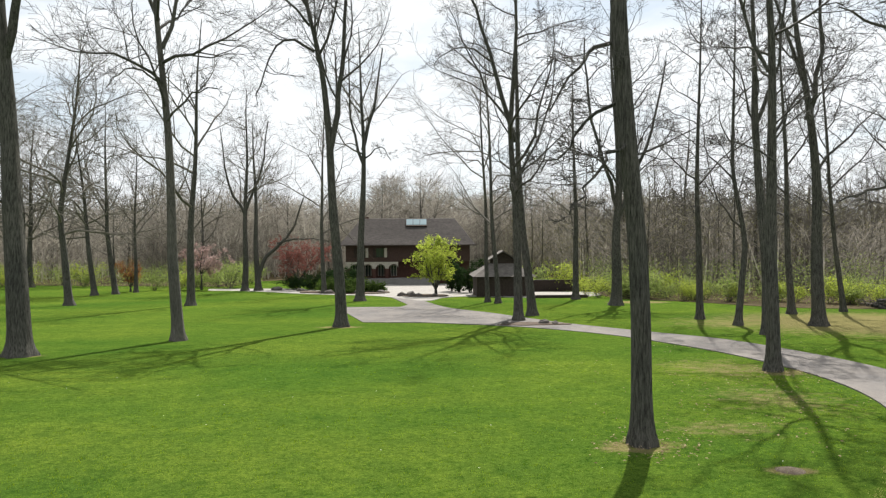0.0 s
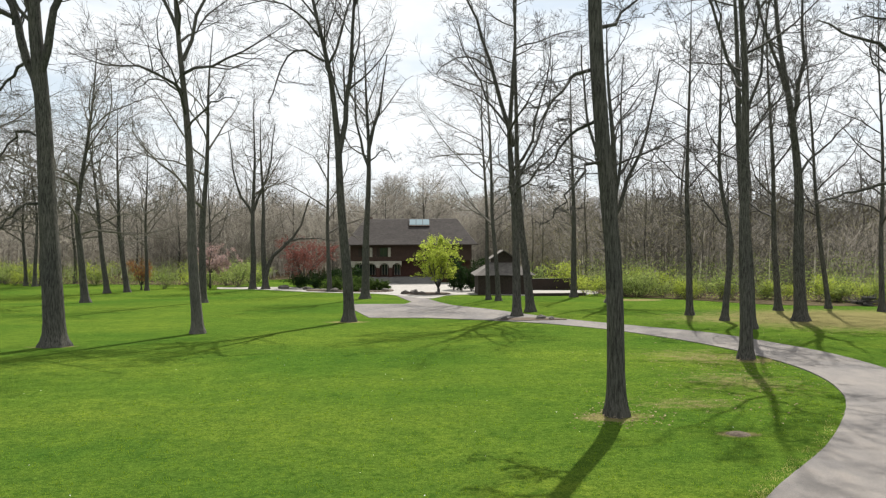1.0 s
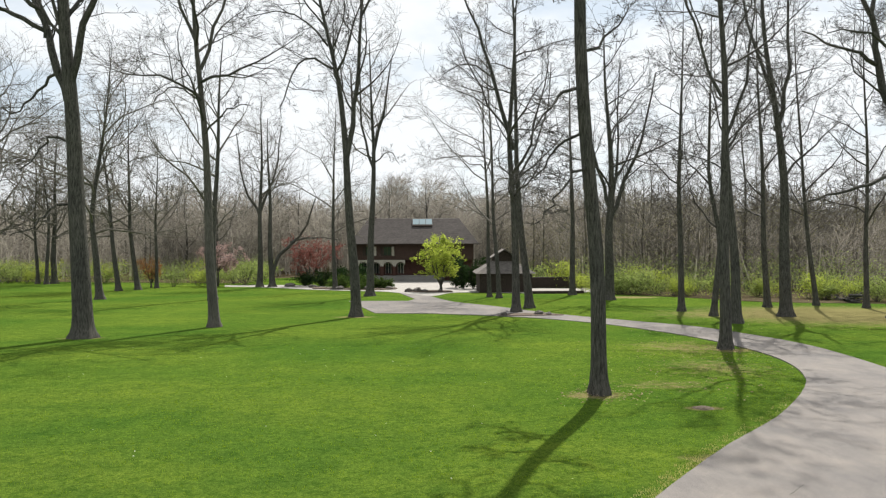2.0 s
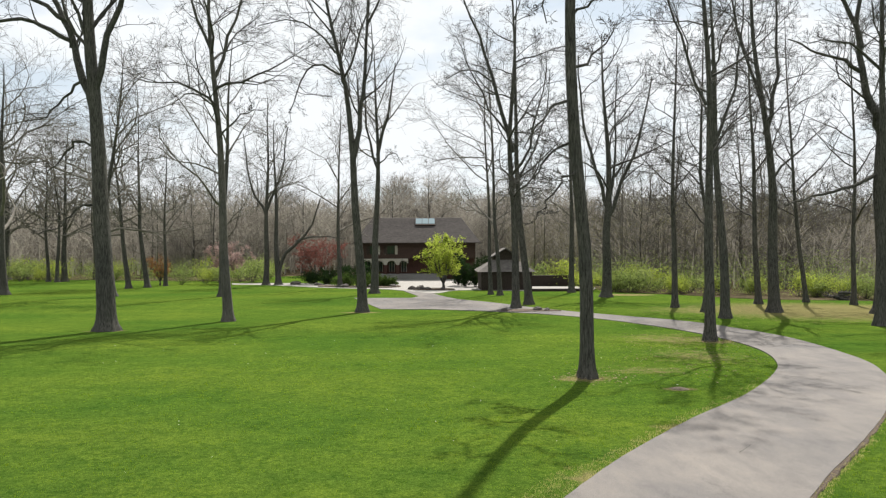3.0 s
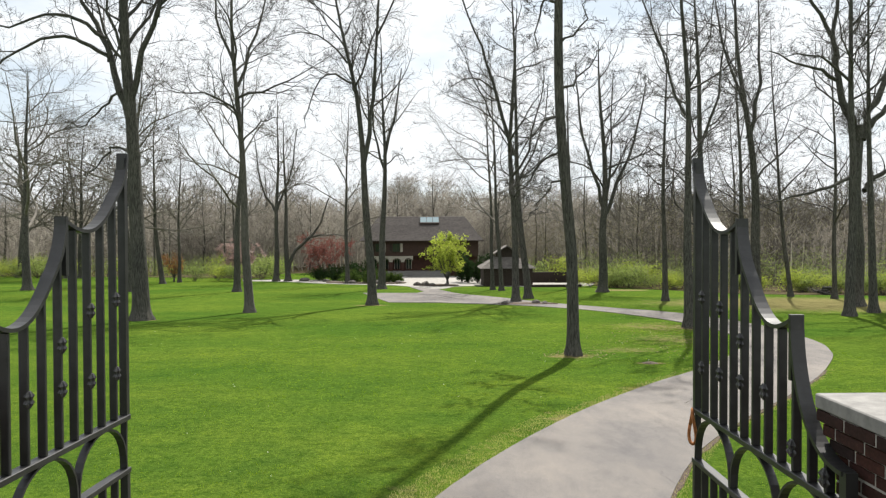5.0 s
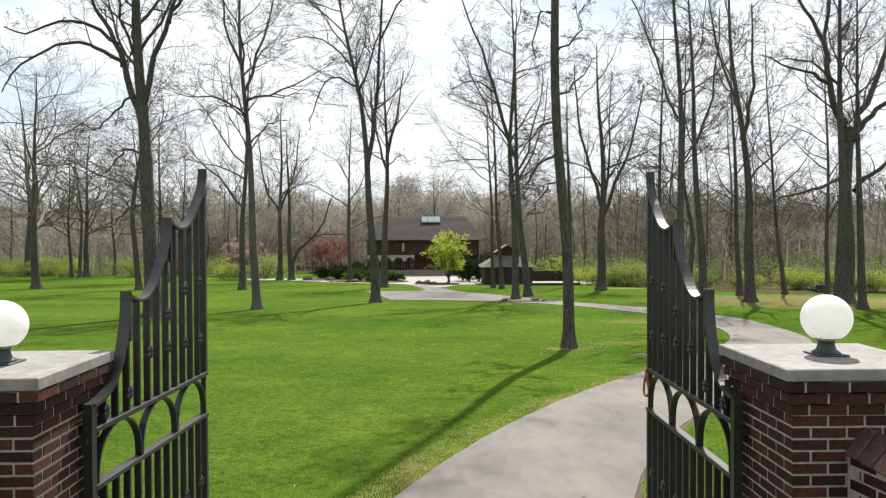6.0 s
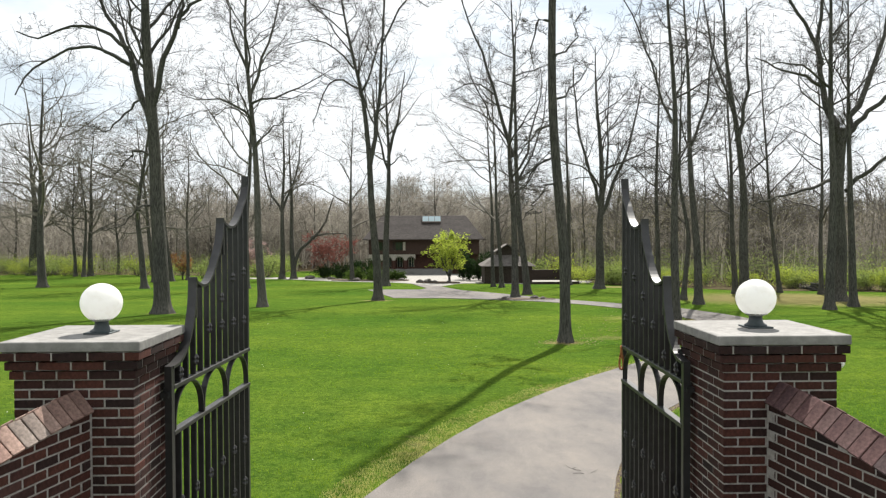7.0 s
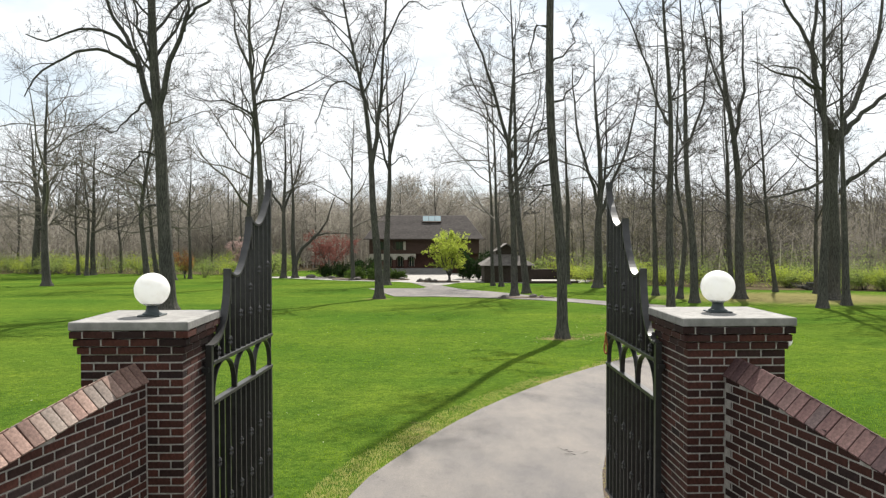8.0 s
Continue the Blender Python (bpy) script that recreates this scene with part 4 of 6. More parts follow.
def lawn_trees():
    # tree A: great spreading tree
    bare_tree(-15.55, 40.0, 27, 0.47, ((0.0, 4), (-0.45, 10), (-0.65, 14), (-0.8, 27)), (
        (0.23, ((-0.55, 0, 11.2), (-1.35, 0.3, 14.0), (-2.15, 0.5, 16.2), (-3.3, 0.6, 18.2), (-4.8, 0.7, 21.5))),
        (0.13, ((-1.6, 0.3, 14.6), (-2.7, -0.1, 15.5), (-3.9, -0.4, 15.9), (-5.8, -0.7, 15.4), (-7.4, -1.0, 14.0), (-7.9, -1.2, 12.9))),
        (0.12, ((-2.0, 0.4, 16.0), (-3.4, 0.2, 17.0), (-5.2, 0.0, 17.2), (-7.0, -0.3, 16.4), (-8.2, -0.4, 16.8))),
        (0.2, ((-0.5, 0, 12.6), (0.5, -0.3, 15.2), (1.3, -0.5, 17.2), (2.2, -0.6, 18.4), (4.0, -0.8, 19.4))),
        (0.12, ((1.2, -0.5, 17.0), (1.5, 0.0, 19.0), (1.2, 0.4, 22.0))),
        (0.08, ((-1.0, 0.1, 12.8), (-2.2, 0.5, 12.2), (-3.4, 0.8, 11.2), (-4.4, 1.0, 11.4))),
        (0.08, ((-0.5, 0, 9.5), (-1.6, 0.5, 9.9), (-2.6, 0.8, 9.0), (-3.4, 1.0, 8.2))),
        (0.07, ((-0.3, 0, 6.6), (-1.2, -0.6, 6.2), (-1.9, -1.0, 5.4), (-2.8, -1.2, 5.0))),
        (0.1, ((-0.6, 0, 14.4), (-1.5, -0.5, 17.2), (-1.9, -0.8, 19.6), (-2.8, -1.0, 22.5))),
    ), 0.5, seed=11, top=0.28, label="great bare tree with spreading limbs and fluted trunk")
    # tree B
    bare_tree(-10.8, 45.8, 26, 0.31, ((-0.2, 6), (-0.6, 12), (-0.9, 18), (-1.0, 26)), (
        (0.12, ((-0.7, 0, 14.5), (0.5, 0.3, 18), (1.6, 0.5, 22))), (0.11, ((-0.8, 0, 16), (-2, 0.3, 19), (-2.8, 0.4, 23))),
        (0.06, ((-0.6, 0, 12.5), (-1.5, -0.3, 13.4), (-2.6, -0.5, 13.2), (-3.2, -0.6, 12.4))), (0.07, ((-0.5, 0, 10.8), (1, -0.5, 12.2), (2.3, -0.8, 12.4))),
    ), 0.42, seed=12, mat=BARK_PALE, label="slender pale-barked bare tree")
    # tree C: forked
    bare_tree(-3.38, 52.9, 27, 0.37, ((-0.2, 5), (-0.6, 10.5), (-1.2, 16), (-2.2, 21), (-3.4, 27)), (
        (0.2, ((-0.6, 0, 10.2), (0.0, 0.3, 14), (0.3, 0.4, 18.5), (0.5, 0.5, 26))),
        (0.09, ((-1.4, 0, 16.5), (-3.2, 0.2, 17.2), (-4.6, 0.3, 15.2), (-4.9, 0.3, 13.2))),
        (0.08, ((-1.7, 0, 18), (-4, -0.3, 20), (-7, -0.5, 19.6))),
        (0.09, ((0.3, 0.4, 20), (2.4, 0.3, 23.4), (4, 0.3, 22.8))),
    ), 0.52, seed=13, label="tall bare tree whose trunk forks high up")
    # tree D: near trunk with drooping side boughs
    bare_tree(5.8, 23.55, 24, 0.222, ((-0.12, 3), (-0.3, 6), (-0.42, 9), (-0.55, 13.5), (-0.5, 24)), (
        (0.058, ((-0.35, 0, 8.4), (-0.8, -0.2, 8.3), (-1.5, -0.3, 7.8), (-2.0, -0.3, 6.9))),
        (0.05, ((-0.3, 0, 7.3), (-0.9, 0.3, 7.0), (-1.5, 0.5, 6.3), (-2.0, 0.7, 5.8))),
        (0.046, ((-0.25, 0, 6.35), (-0.8, -0.4, 6.1), (-1.4, -0.7, 5.4), (-1.7, -0.8, 4.8))),
        (0.05, ((-0.4, 0, 9.4), (0.4, 0.4, 9.9), (1.0, 0.7, 10.9))),
        (0.06, ((-0.5, 0, 12.4), (-1.1, 0.2, 12.3), (-1.2, 0.3, 10.8))),
        (0.05, ((-0.5, 0, 11.0), (0.2, -0.3, 11.4), (0.5, -0.4, 12.6))),
    ), 0.62, MID_PLAN, seed=14, label="tall straight shaggy-barked tree standing alone", spread=0.33, top=0.45)
    # pair E
    bare_tree(7.74, 56.1, 27, 0.31, ((-0.2, 8), (-0.5, 12), (-0.1, 19), (-0.4, 27)), (
        (0.17, ((-0.3, 0, 11.5), (-1.4, 0, 16), (-2.7, 0.1, 20), (-4.4, 0.2, 24.5))),
        (0.08, ((-0.3, 0, 9), (1.8, -0.3, 11), (3.4, -0.5, 12.8))),
        (0.08, ((-1.6, 0, 16.6), (-3.6, -0.3, 17.6), (-5.4, -0.4, 16.4))),
    ), 0.2, seed=15, label="bare tree with a dense fan of ascending limbs")
    bare_tree(9.35, 60.6, 25, 0.33, ((-0.7, 7), (-1.1, 12), (-1.0, 25)), ((0.1, ((-1.0, 0, 10), (1, 0.4, 14), (1.8, 0.6, 19))),), 0.2, MID_PLAN, seed=16, spread=0.72)
    # tree F
    bare_tree(13.45, 33.5, 22, 0.245, ((0.0, 6), (-0.15, 11), (-0.4, 16), (-0.5, 22)), (
        (0.07, ((-0.15, 0, 10.4), (-1.2, 0.3, 13.4), (-2.2, 0.5, 16), (-3.2, 0.6, 19))),
        (0.05, ((-0.2, 0, 11.6), (0.8, -0.2, 14), (1.4, -0.3, 18))),
        (0.035, ((0, 0, 7.2), (-1.1, 0.4, 8.0), (-1.9, 0.6, 7.8))), (0.035, ((0, 0, 8.0), (1.3, 0.4, 9), (2.3, 0.6, 8.8))),
    ), 0.3, seed=17, spread=0.6, label="straight bare tree beside the driveway")
    bare_tree(19.2, 45.8, 24, 0.30, ((-0.3, 6), (-0.7, 12), (-1.2, 24)), ((0.12, ((-0.6, 0, 10.5), (0.6, 0, 14), (1.0, 0, 20))),), 0.4, MID_PLAN, seed=18, spread=0.72)
    bare_tree(24.43, 50.4, 26, 0.38, ((-0.2, 8), (-0.7, 13), (-1.6, 19), (-2, 26)), (
        (0.18, ((-0.5, 0, 12), (0.2, 0.2, 16), (0.1, 0.3, 22))), (0.12, ((-0.9, 0, 14), (-2.6, 0.2, 19), (-3.4, 0.3, 24))),
        (0.09, ((-0.2, 0, 9), (2.0, 0.3, 11), (3.6, 0.4, 12.5))),
    ), 0.42, MID_PLAN, seed=19, spread=0.72)
    # boundary giants at the woodland's edge
    bare_tree(25.3, 40.2, 26, 0.29, ((0.1, 8), (0.0, 15), (-0.3, 26)), ((0.09, ((0, 0, 13.5), (-2.2, -0.4, 15), (-4.4, -0.8, 14.8))),), 0.45, MID_PLAN, seed=20, spread=0.72)
    bare_tree(30.6, 48.6, 12.6, 0.45, ((0.0, 4), (-0.1, 8), (0.1, 12.6)), (
        (0.32, ((0.0, 0, 11.6), (-0.7, 0.1, 13.6), (-1.25, 0.2, 15.8), (-1.4, 0.3, 19), (-0.9, 0.3, 25))),
        (0.19, ((-1.3, 0.2, 17.2), (-2.2, 0.0, 19.4), (-3.9, -0.2, 21.6), (-4.8, -0.3, 24.5))),
        (0.15, ((-1.2, 0.2, 15.7), (-2.6, -0.3, 16.3), (-4.6, -0.8, 16.6), (-6.8, -1.2, 17.4))),
        (0.30, ((0.2, 0, 11.6), (0.9, 0.1, 13.4), (2.2, 0.3, 16.2), (3.4, 0.5, 19.5), (4.2, 0.6, 24))),
        (0.22, ((0.4, 0, 12.2), (1.5, -0.4, 13.4), (3.0, -0.8, 14.8), (5.6, -1.2, 17.5), (7, -1.4, 20))),
        (0.2, ((0.3, 0, 7.9), (1.0, -0.4, 8.9), (2.4, -0.8, 10.0), (4.6, -1.2, 12.4), (6.5, -1.5, 13.0))),
        (0.15, ((-0.5, 0, 8.9), (-1.8, -0.8, 8.5), (-3.5, -1.4, 8.0), (-5.6, -2.0, 7.5), (-7.6, -2.4, 6.9))),
    ), 0.85, MID_PLAN, seed=21, label="massive old bare tree forking into great boughs", spread=0.8, top=0.8)
    bare_tree(28.2, 42.6, 22, 0.26, ((-0.3, 6), (-0.6, 22)), (), 0.45, MID_PLAN, seed=22, spread=0.72)
    # smaller and farther lawn trees
    for x, y, h, r, bends, seed in (
        (19.6, 56.0, 22, 0.25, ((-0.2, 8), (0.1, 22)), 31), (20.0, 51.2, 20, 0.22, ((0.4, 5), (-0.3, 9), (-0.2, 20)), 32), (27.6, 59.7, 23, 0.26, ((-0.4, 8), (-1, 23)), 33),
        (32.4, 61.5, 24, 0.2, ((-1.2, 10), (-2, 24)), 34), (34.2, 57.8, 23, 0.2, ((0, 8), (-0.4, 23)), 35),
        (17.1, 82.0, 24, 0.33, ((0, 8), (-0.4, 24)), 37), (7.9, 78.2, 24, 0.24, ((-0.2, 8), (-0.8, 24)), 38), (8.65, 76.2, 25, 0.24, ((-0.5, 8), (-1.2, 25)), 39),
        (-9.8, 97.5, 24, 0.3, ((-0.3, 8), (0.2, 24)), 42),
        (-19.4, 76.7, 26, 0.38, ((0.2, 8), (1.2, 26)), 45), (-31.0, 78.4, 25, 0.38, ((-0.8, 8), (0.2, 14), (1.5, 25)), 46),
        (-37.0, 98.0, 22, 0.36, ((-0.8, 8), (-2.2, 22)), 47), (-35.4, 100.2, 23, 0.36, ((-1.0, 8), (-1.0, 23)), 48), (-34.3, 103.8, 20, 0.26, ((0, 8), (0.3, 20)), 49),
        (-44.6, 83.0, 25, 0.5, ((-0.2, 8), (0.3, 22)), 50), (-57.3, 118.4, 22, 0.3, (), 51), (-55.2, 116.8, 22, 0.3, (), 52), (-54.9, 118.6, 24, 0.45, (), 53), (-66.5, 123.0, 25, 0.8, (), 54),
    ):
        bare_tree(x, y, h, r, bends, (), 0.22, WIDE_PLAN if x < -30 else MID_PLAN if y < 80 else FAR_PLAN, seed, tip=0.014 if x < -30 else 0.011, spread=0.7 if x > 15 else 1.5 if x < -40 else 1.2)
    bare_tree(18.3, 71.5, 25, 0.5, ((0.1, 6), (0.3, 9), (-0.5, 25)), (
        (0.22, ((0.2, 0, 7.5), (1.5, 0, 11), (3.2, 0.3, 15), (4.5, 0.5, 21))), (0.2, ((0.2, 0, 8), (-1, 0, 12), (-2.2, 0.3, 18), (-2.6, 0.4, 23))), (0.15, ((0.3, 0, 9), (0.9, 0.5, 15), (1.2, 0.6, 22))),
    ), 0.35, FAR_PLAN, 36, "bare tree with many ascending stems", tip=0.011)
    bare_tree(-4.43, 82.1, 27, 0.43, ((0.3, 9), (0.5, 16), (0.0, 27)), (
        (0.2, ((0.4, 0, 15), (1.4, 0, 19), (2.4, 0.2, 25))), (0.16, ((0.4, 0, 13.5), (-0.8, 0.2, 18), (-1.0, 0.2, 25))), (0.08, ((0.4, 0, 14), (2.2, -0.4, 15.2), (3.2, -0.6, 13.8))),
    ), 0.5, FAR_PLAN, 41, tip=0.011)
    bare_tree(-21.0, 105.5, 26, 0.42, ((0.2, 10), (0.5, 26)), (
        (0.2, ((0.2, 0, 9.5), (-2, 0, 14), (-3, 0, 21))), (0.2, ((0.2, 0, 10.5), (2, 0, 15), (3.2, 0, 22))),
    ), 0.4, FAR_PLAN, 43, tip=0.011)
    bare_tree(-19.3, 105.6, 23, 0.42, ((-0.2, 6), (-0.5, 23)), (
        (0.3, ((0.0, 0, 1.5), (1.2, -0.2, 4.5), (4, -0.5, 7.0), (6, -0.6, 12))), (0.15, ((2.6, -0.4, 6.2), (6, -1, 6.8), (9.5, -1.5, 6.4))),
    ), 0.4, FAR_PLAN, 44, "dark forked bare tree with a long low bough", tip=0.011)


lawn_trees()


# ---- woodland ----
slab("forest_floor", smooth_line([(21.5, 82.5), (26.5, 75.5), (31, 66.5), (40, 62.5), (52, 57), (75, 50), (130, 60), (150, 130), (60, 129), (24, 118), (21.5, 100), (21.5, 82.5)], 4), 0.02, LITTER, "brown leaf litter under the woodland trees", "leaf litter", cell=6)
slab("forest_floor", smooth_line([(-25, 116), (-45, 121), (-70, 127), (-150, 150), (-800, 400), (-800, 1500), (900, 1500), (900, 300), (130, 133), (60, 133), (-18, 134), (-25, 116)], 4), 0.02, LITTER, "brown leaf litter beyond the lawn", "leaf litter", cell=40)
def forest_variant(seed, height, radius, reach=0.62, lift=55, low=0.2):
    rng = random.Random(seed)
    ob = thing("woodland_tree", (0, 0, -50), "slim bare woodland tree with grey bark", "tree", "trees of the wood")
    lean = rng.uniform(-1.2, 1.2)
    line = (lambda h: (lean * (h / height) ** 1.3 + 0.15 * math.sin(h * 0.4 + seed), 0.15 * math.cos(h * 0.5 + seed)))
    rings = trunk_rings(radius, height, radius * 0.06, 1.4)
    part("trunk", trunk_mesh(rng, rings, line, 9, BARK, 4), None, ob)
    fine = Twigs()
    spine = [(*line(h), h) for h, r in rings if h > 1]
    ramify(rng, fine, fine, spine, [r for h, r in rings if h > 1], height * 0.55, 0, ((12, reach, lift, 0.09), (7, 0.55, 50, 0.04), (5, 0.6, 46, 0.02)), low, 0.014)
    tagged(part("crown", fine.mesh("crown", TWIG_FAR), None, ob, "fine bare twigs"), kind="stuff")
    return ob


def woodland():
    rng = random.Random(77)
    kinds = [forest_variant(s, h, r) for s, h, r in ((1, 22, 0.2), (2, 24, 0.24), (3, 20, 0.16), (4, 23, 0.2), (5, 18, 0.14), (6, 25, 0.28))]
    broad = [forest_variant(s, h, r, 0.95, 62, 0.16) for s, h, r in ((7, 19, 0.34), (8, 21, 0.4), (9, 17, 0.3))]
    spots = []

    def scatter(x0, x1, y0, y1, count, apart, keep):
        tries = 0
        made = 0
        while made < count and tries < count * 30:
            tries += 1
            x, y = rng.uniform(x0, x1), rng.uniform(y0, y1)
            if keep(x, y) and all((x - a) ** 2 + (y - b) ** 2 > apart ** 2 for a, b in spots):
                spots.append((x, y))
                made += 1
    # the wood on the driveway's far side, then behind the house, then beyond the lawn
    scatter(20, 95, 58, 135, 44, 4.2, lambda x, y: y > max(63, 84 - 0.75 * (x - 20)) and not (x < 26 and y < 100))
    scatter(-45, 40, 134, 190, 34, 5.0, lambda x, y: True)
    scatter(-125, -24, 112, 185, 36, 5.6, lambda x, y: y > 117 + max(0, -x - 40) * 0.22)
    scatter(-100, 130, 190, 260, 4, 8.0, lambda x, y: True)
    for i, (x, y) in enumerate(spots):
        s = rng.uniform(0.75, 1.05) * (0.92 if -25 < x < 25 else 1.0)
        copy_thing(broad[i % 3] if x < 18 and y < 190 and i % 4 else kinds[i % 6], pose(x, y, ground_z(y) - 0.1, 0, 0, rng.uniform(0, 360)) @ Matrix.Diagonal((s, s, s, 1)))
    for k in kinds + broad:
        for o in (*k.children_recursive, k):
            bpy.data.objects.remove(o)


woodland()


def brush(name, count, region, height, mat, label, seed, sides=9):
    """A grey tangle of saplings that fills the wood."""
    rng = random.Random(seed)
    w = Twigs()
    x0, x1, y0, y1 = region[:4]
    keep = region[4]
    made = 0
    while made < count:
        x, y = rng.uniform(x0, x1), rng.uniform(y0, y1)
        if not keep(x, y):
            continue
        made += 1
        h = height * rng.uniform(0.4, 1.1)
        d = unit((rng.gauss(0, 0.2), rng.gauss(0, 0.2), 1))
        path = shoot(rng, (x, y, ground_z(y)), d, h, 4, 0.12, 0.02)
        r = 0.004 * h + 0.006
        rs = [r * (1 - 0.2 * i) + 0.006 for i in range(5)]
        w.add(path, rs, 3)
        for k in range(sides):
            p, dd, rr = sample(path, rs, rng.uniform(0.2, 0.98))
            w.add(shoot(rng, p, aside(rng, dd, radians(rng.uniform(30, 65))), h * rng.uniform(0.15, 0.4), 2, 0.2, 0.08), [0.013, 0.011, 0.008], 3)
    ob = new(name, w.mesh(name, mat))
    return tagged(ob, label, "brushwood", kind="stuff")


def far_crowns(name, count, region, mat, label, seed, high=17, twigs=170, thick=1.0):
    """Distant bare crowns: each a few stems and a rounded cloud of rising twigs, one sliver a twig."""
    rng = np.random.default_rng(seed)
    x0, x1, y0, y1 = region
    verts = []
    for _ in range(count):
        x, y = rng.uniform(x0, x1), rng.uniform(y0, y1)
        z = ground_z(y)
        h, wide = rng.uniform(0.5, 1.0) * high, rng.uniform(2.6, 5.0)
        n = twigs
        a, u = rng.uniform(0, 6.283, n), rng.random(n) ** 0.8
        rr = wide * np.sqrt(np.maximum(0.05, 1 - ((u - 0.5) / 0.58) ** 2)) * np.sqrt(rng.random(n))
        p = np.stack([x + rr * np.cos(a), y + rr * np.sin(a), z + h * (0.03 + 0.9 * u)], 1)
        d = np.stack([np.cos(a) * 0.6 + rng.normal(0, 0.4, n), np.sin(a) * 0.6 + rng.normal(0, 0.4, n), rng.uniform(0.05, 1.1, n)], 1)
        d /= np.linalg.norm(d, axis=1, keepdims=True)
        tip = p + d * rng.uniform(0.9, 2.6, n)[:, None]
        side = np.cross(d, rng.normal(0, 1, (n, 3)))
        side /= np.linalg.norm(side, axis=1, keepdims=True)
        w = thick * (0.02 + 0.0002 * y)
        verts.append(np.stack([p - side * w, p + side * w, tip + side * w * 0.5, tip - side * w * 0.5], 1).reshape(-1, 3))
        # stems
        m = 3
        p = np.stack([x + rng.normal(0, wide * 0.4, m), y + rng.normal(0, wide * 0.4, m), np.full(m, z)], 1)
        tip = p + np.stack([rng.normal(0, 0.7, m), rng.normal(0, 0.7, m), h * rng.uniform(0.6, 0.95, m)], 1)
        side = np.stack([np.ones(m), rng.normal(0, 0.3, m), np.zeros(m)], 1)
        w = 0.09 + 0.0002 * y
        verts.append(np.stack([p - side * w, p + side * w, tip + side * w * 0.3, tip - side * w * 0.3], 1).reshape(-1, 3))
    v = np.concatenate(verts)
    k = len(v) // 4
    me = bpy.data.meshes.new(name)
    me.vertices.add(len(v))
    me.vertices.foreach_set("co", v.astype(np.float32).ravel())
    me.loops.add(k * 4)
    me.loops.foreach_set("vertex_index", np.arange(k * 4, dtype=np.int32))
    me.polygons.add(k)
    me.polygons.foreach_set("loop_start", np.arange(k, dtype=np.int32) * 4)
    me.update(calc_edges=True)
    me.materials.append(mat)
    return tagged(new(name, me), label, "woodland", kind="stuff")


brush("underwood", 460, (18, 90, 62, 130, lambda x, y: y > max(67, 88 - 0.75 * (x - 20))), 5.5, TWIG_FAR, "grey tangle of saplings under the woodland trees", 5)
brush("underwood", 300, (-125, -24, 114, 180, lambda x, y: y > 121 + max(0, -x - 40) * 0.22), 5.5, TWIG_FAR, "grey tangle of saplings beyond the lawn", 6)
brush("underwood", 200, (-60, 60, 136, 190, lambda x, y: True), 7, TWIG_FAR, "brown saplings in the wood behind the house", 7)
# the woods' paler twig colours carry the distance haze
far_crowns("far_woods", 520, (-190, 210, 165, 300), TWIG_HAZED, "distant bare woodland on the horizon", 8, 21, 190)
far_crowns("far_woods", 260, (-380, 400, 300, 420), TWIG_HAZED, "farthest bare woodland on the horizon", 28, 24)
far_crowns("far_woods", 430, (-170, -26, 130, 190), TWIG_HAZED, "brown depth of the wood beyond the lawn", 18, 15, 170)
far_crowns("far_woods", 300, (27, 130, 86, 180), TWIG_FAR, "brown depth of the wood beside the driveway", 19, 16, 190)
far_crowns("far_woods", 230, (-48, 62, 137, 190), TWIG_HAZED, "grey-brown bare wood rising behind the house", 38, 17.5, 420, 0.8)
far_crowns("far_woods", 150, (26, 112, 84, 150), TWIG_HAZED, "pale twiggy understorey of the wood", 40, 11, 330, 0.5)
far_crowns("far_woods", 14, (-6, 5, 166, 176), TWIG_HAZED, "rounded crown of a taller tree behind the house", 39, 22.5, 900, 0.7)


def leaf_cloud(rng, centres, per, size, spread, flat=0.0):
    """Small leaf cards round many centres, as arrays of quads."""
    g = Geo()
    v, f = [], []
    for c in centres:
        for _ in range(per):
            p = Vector((c[0] + rng.gauss(0, spread), c[1] + rng.gauss(0, spread), c[2] + rng.gauss(0, spread * 0.8)))
            a = Vector((rng.gauss(0, 1), rng.gauss(0, 1), rng.gauss(0, 0.6))).normalized()
            b = a.orthogonal().normalized()
            b = (Matrix.Rotation(rng.uniform(0, 6.28), 3, a) @ b) * size * rng.uniform(0.35, 0.6)
            a = a * size * rng.uniform(0.7, 1.3)
            o = len(v)
            v += [tuple(p - a * 0.5), tuple(p + b * 0.5), tuple(p + a * 0.5), tuple(p - b * 0.5)]
            f.append((o, o + 1, o + 2, o + 3))
    return g.add(v, f)


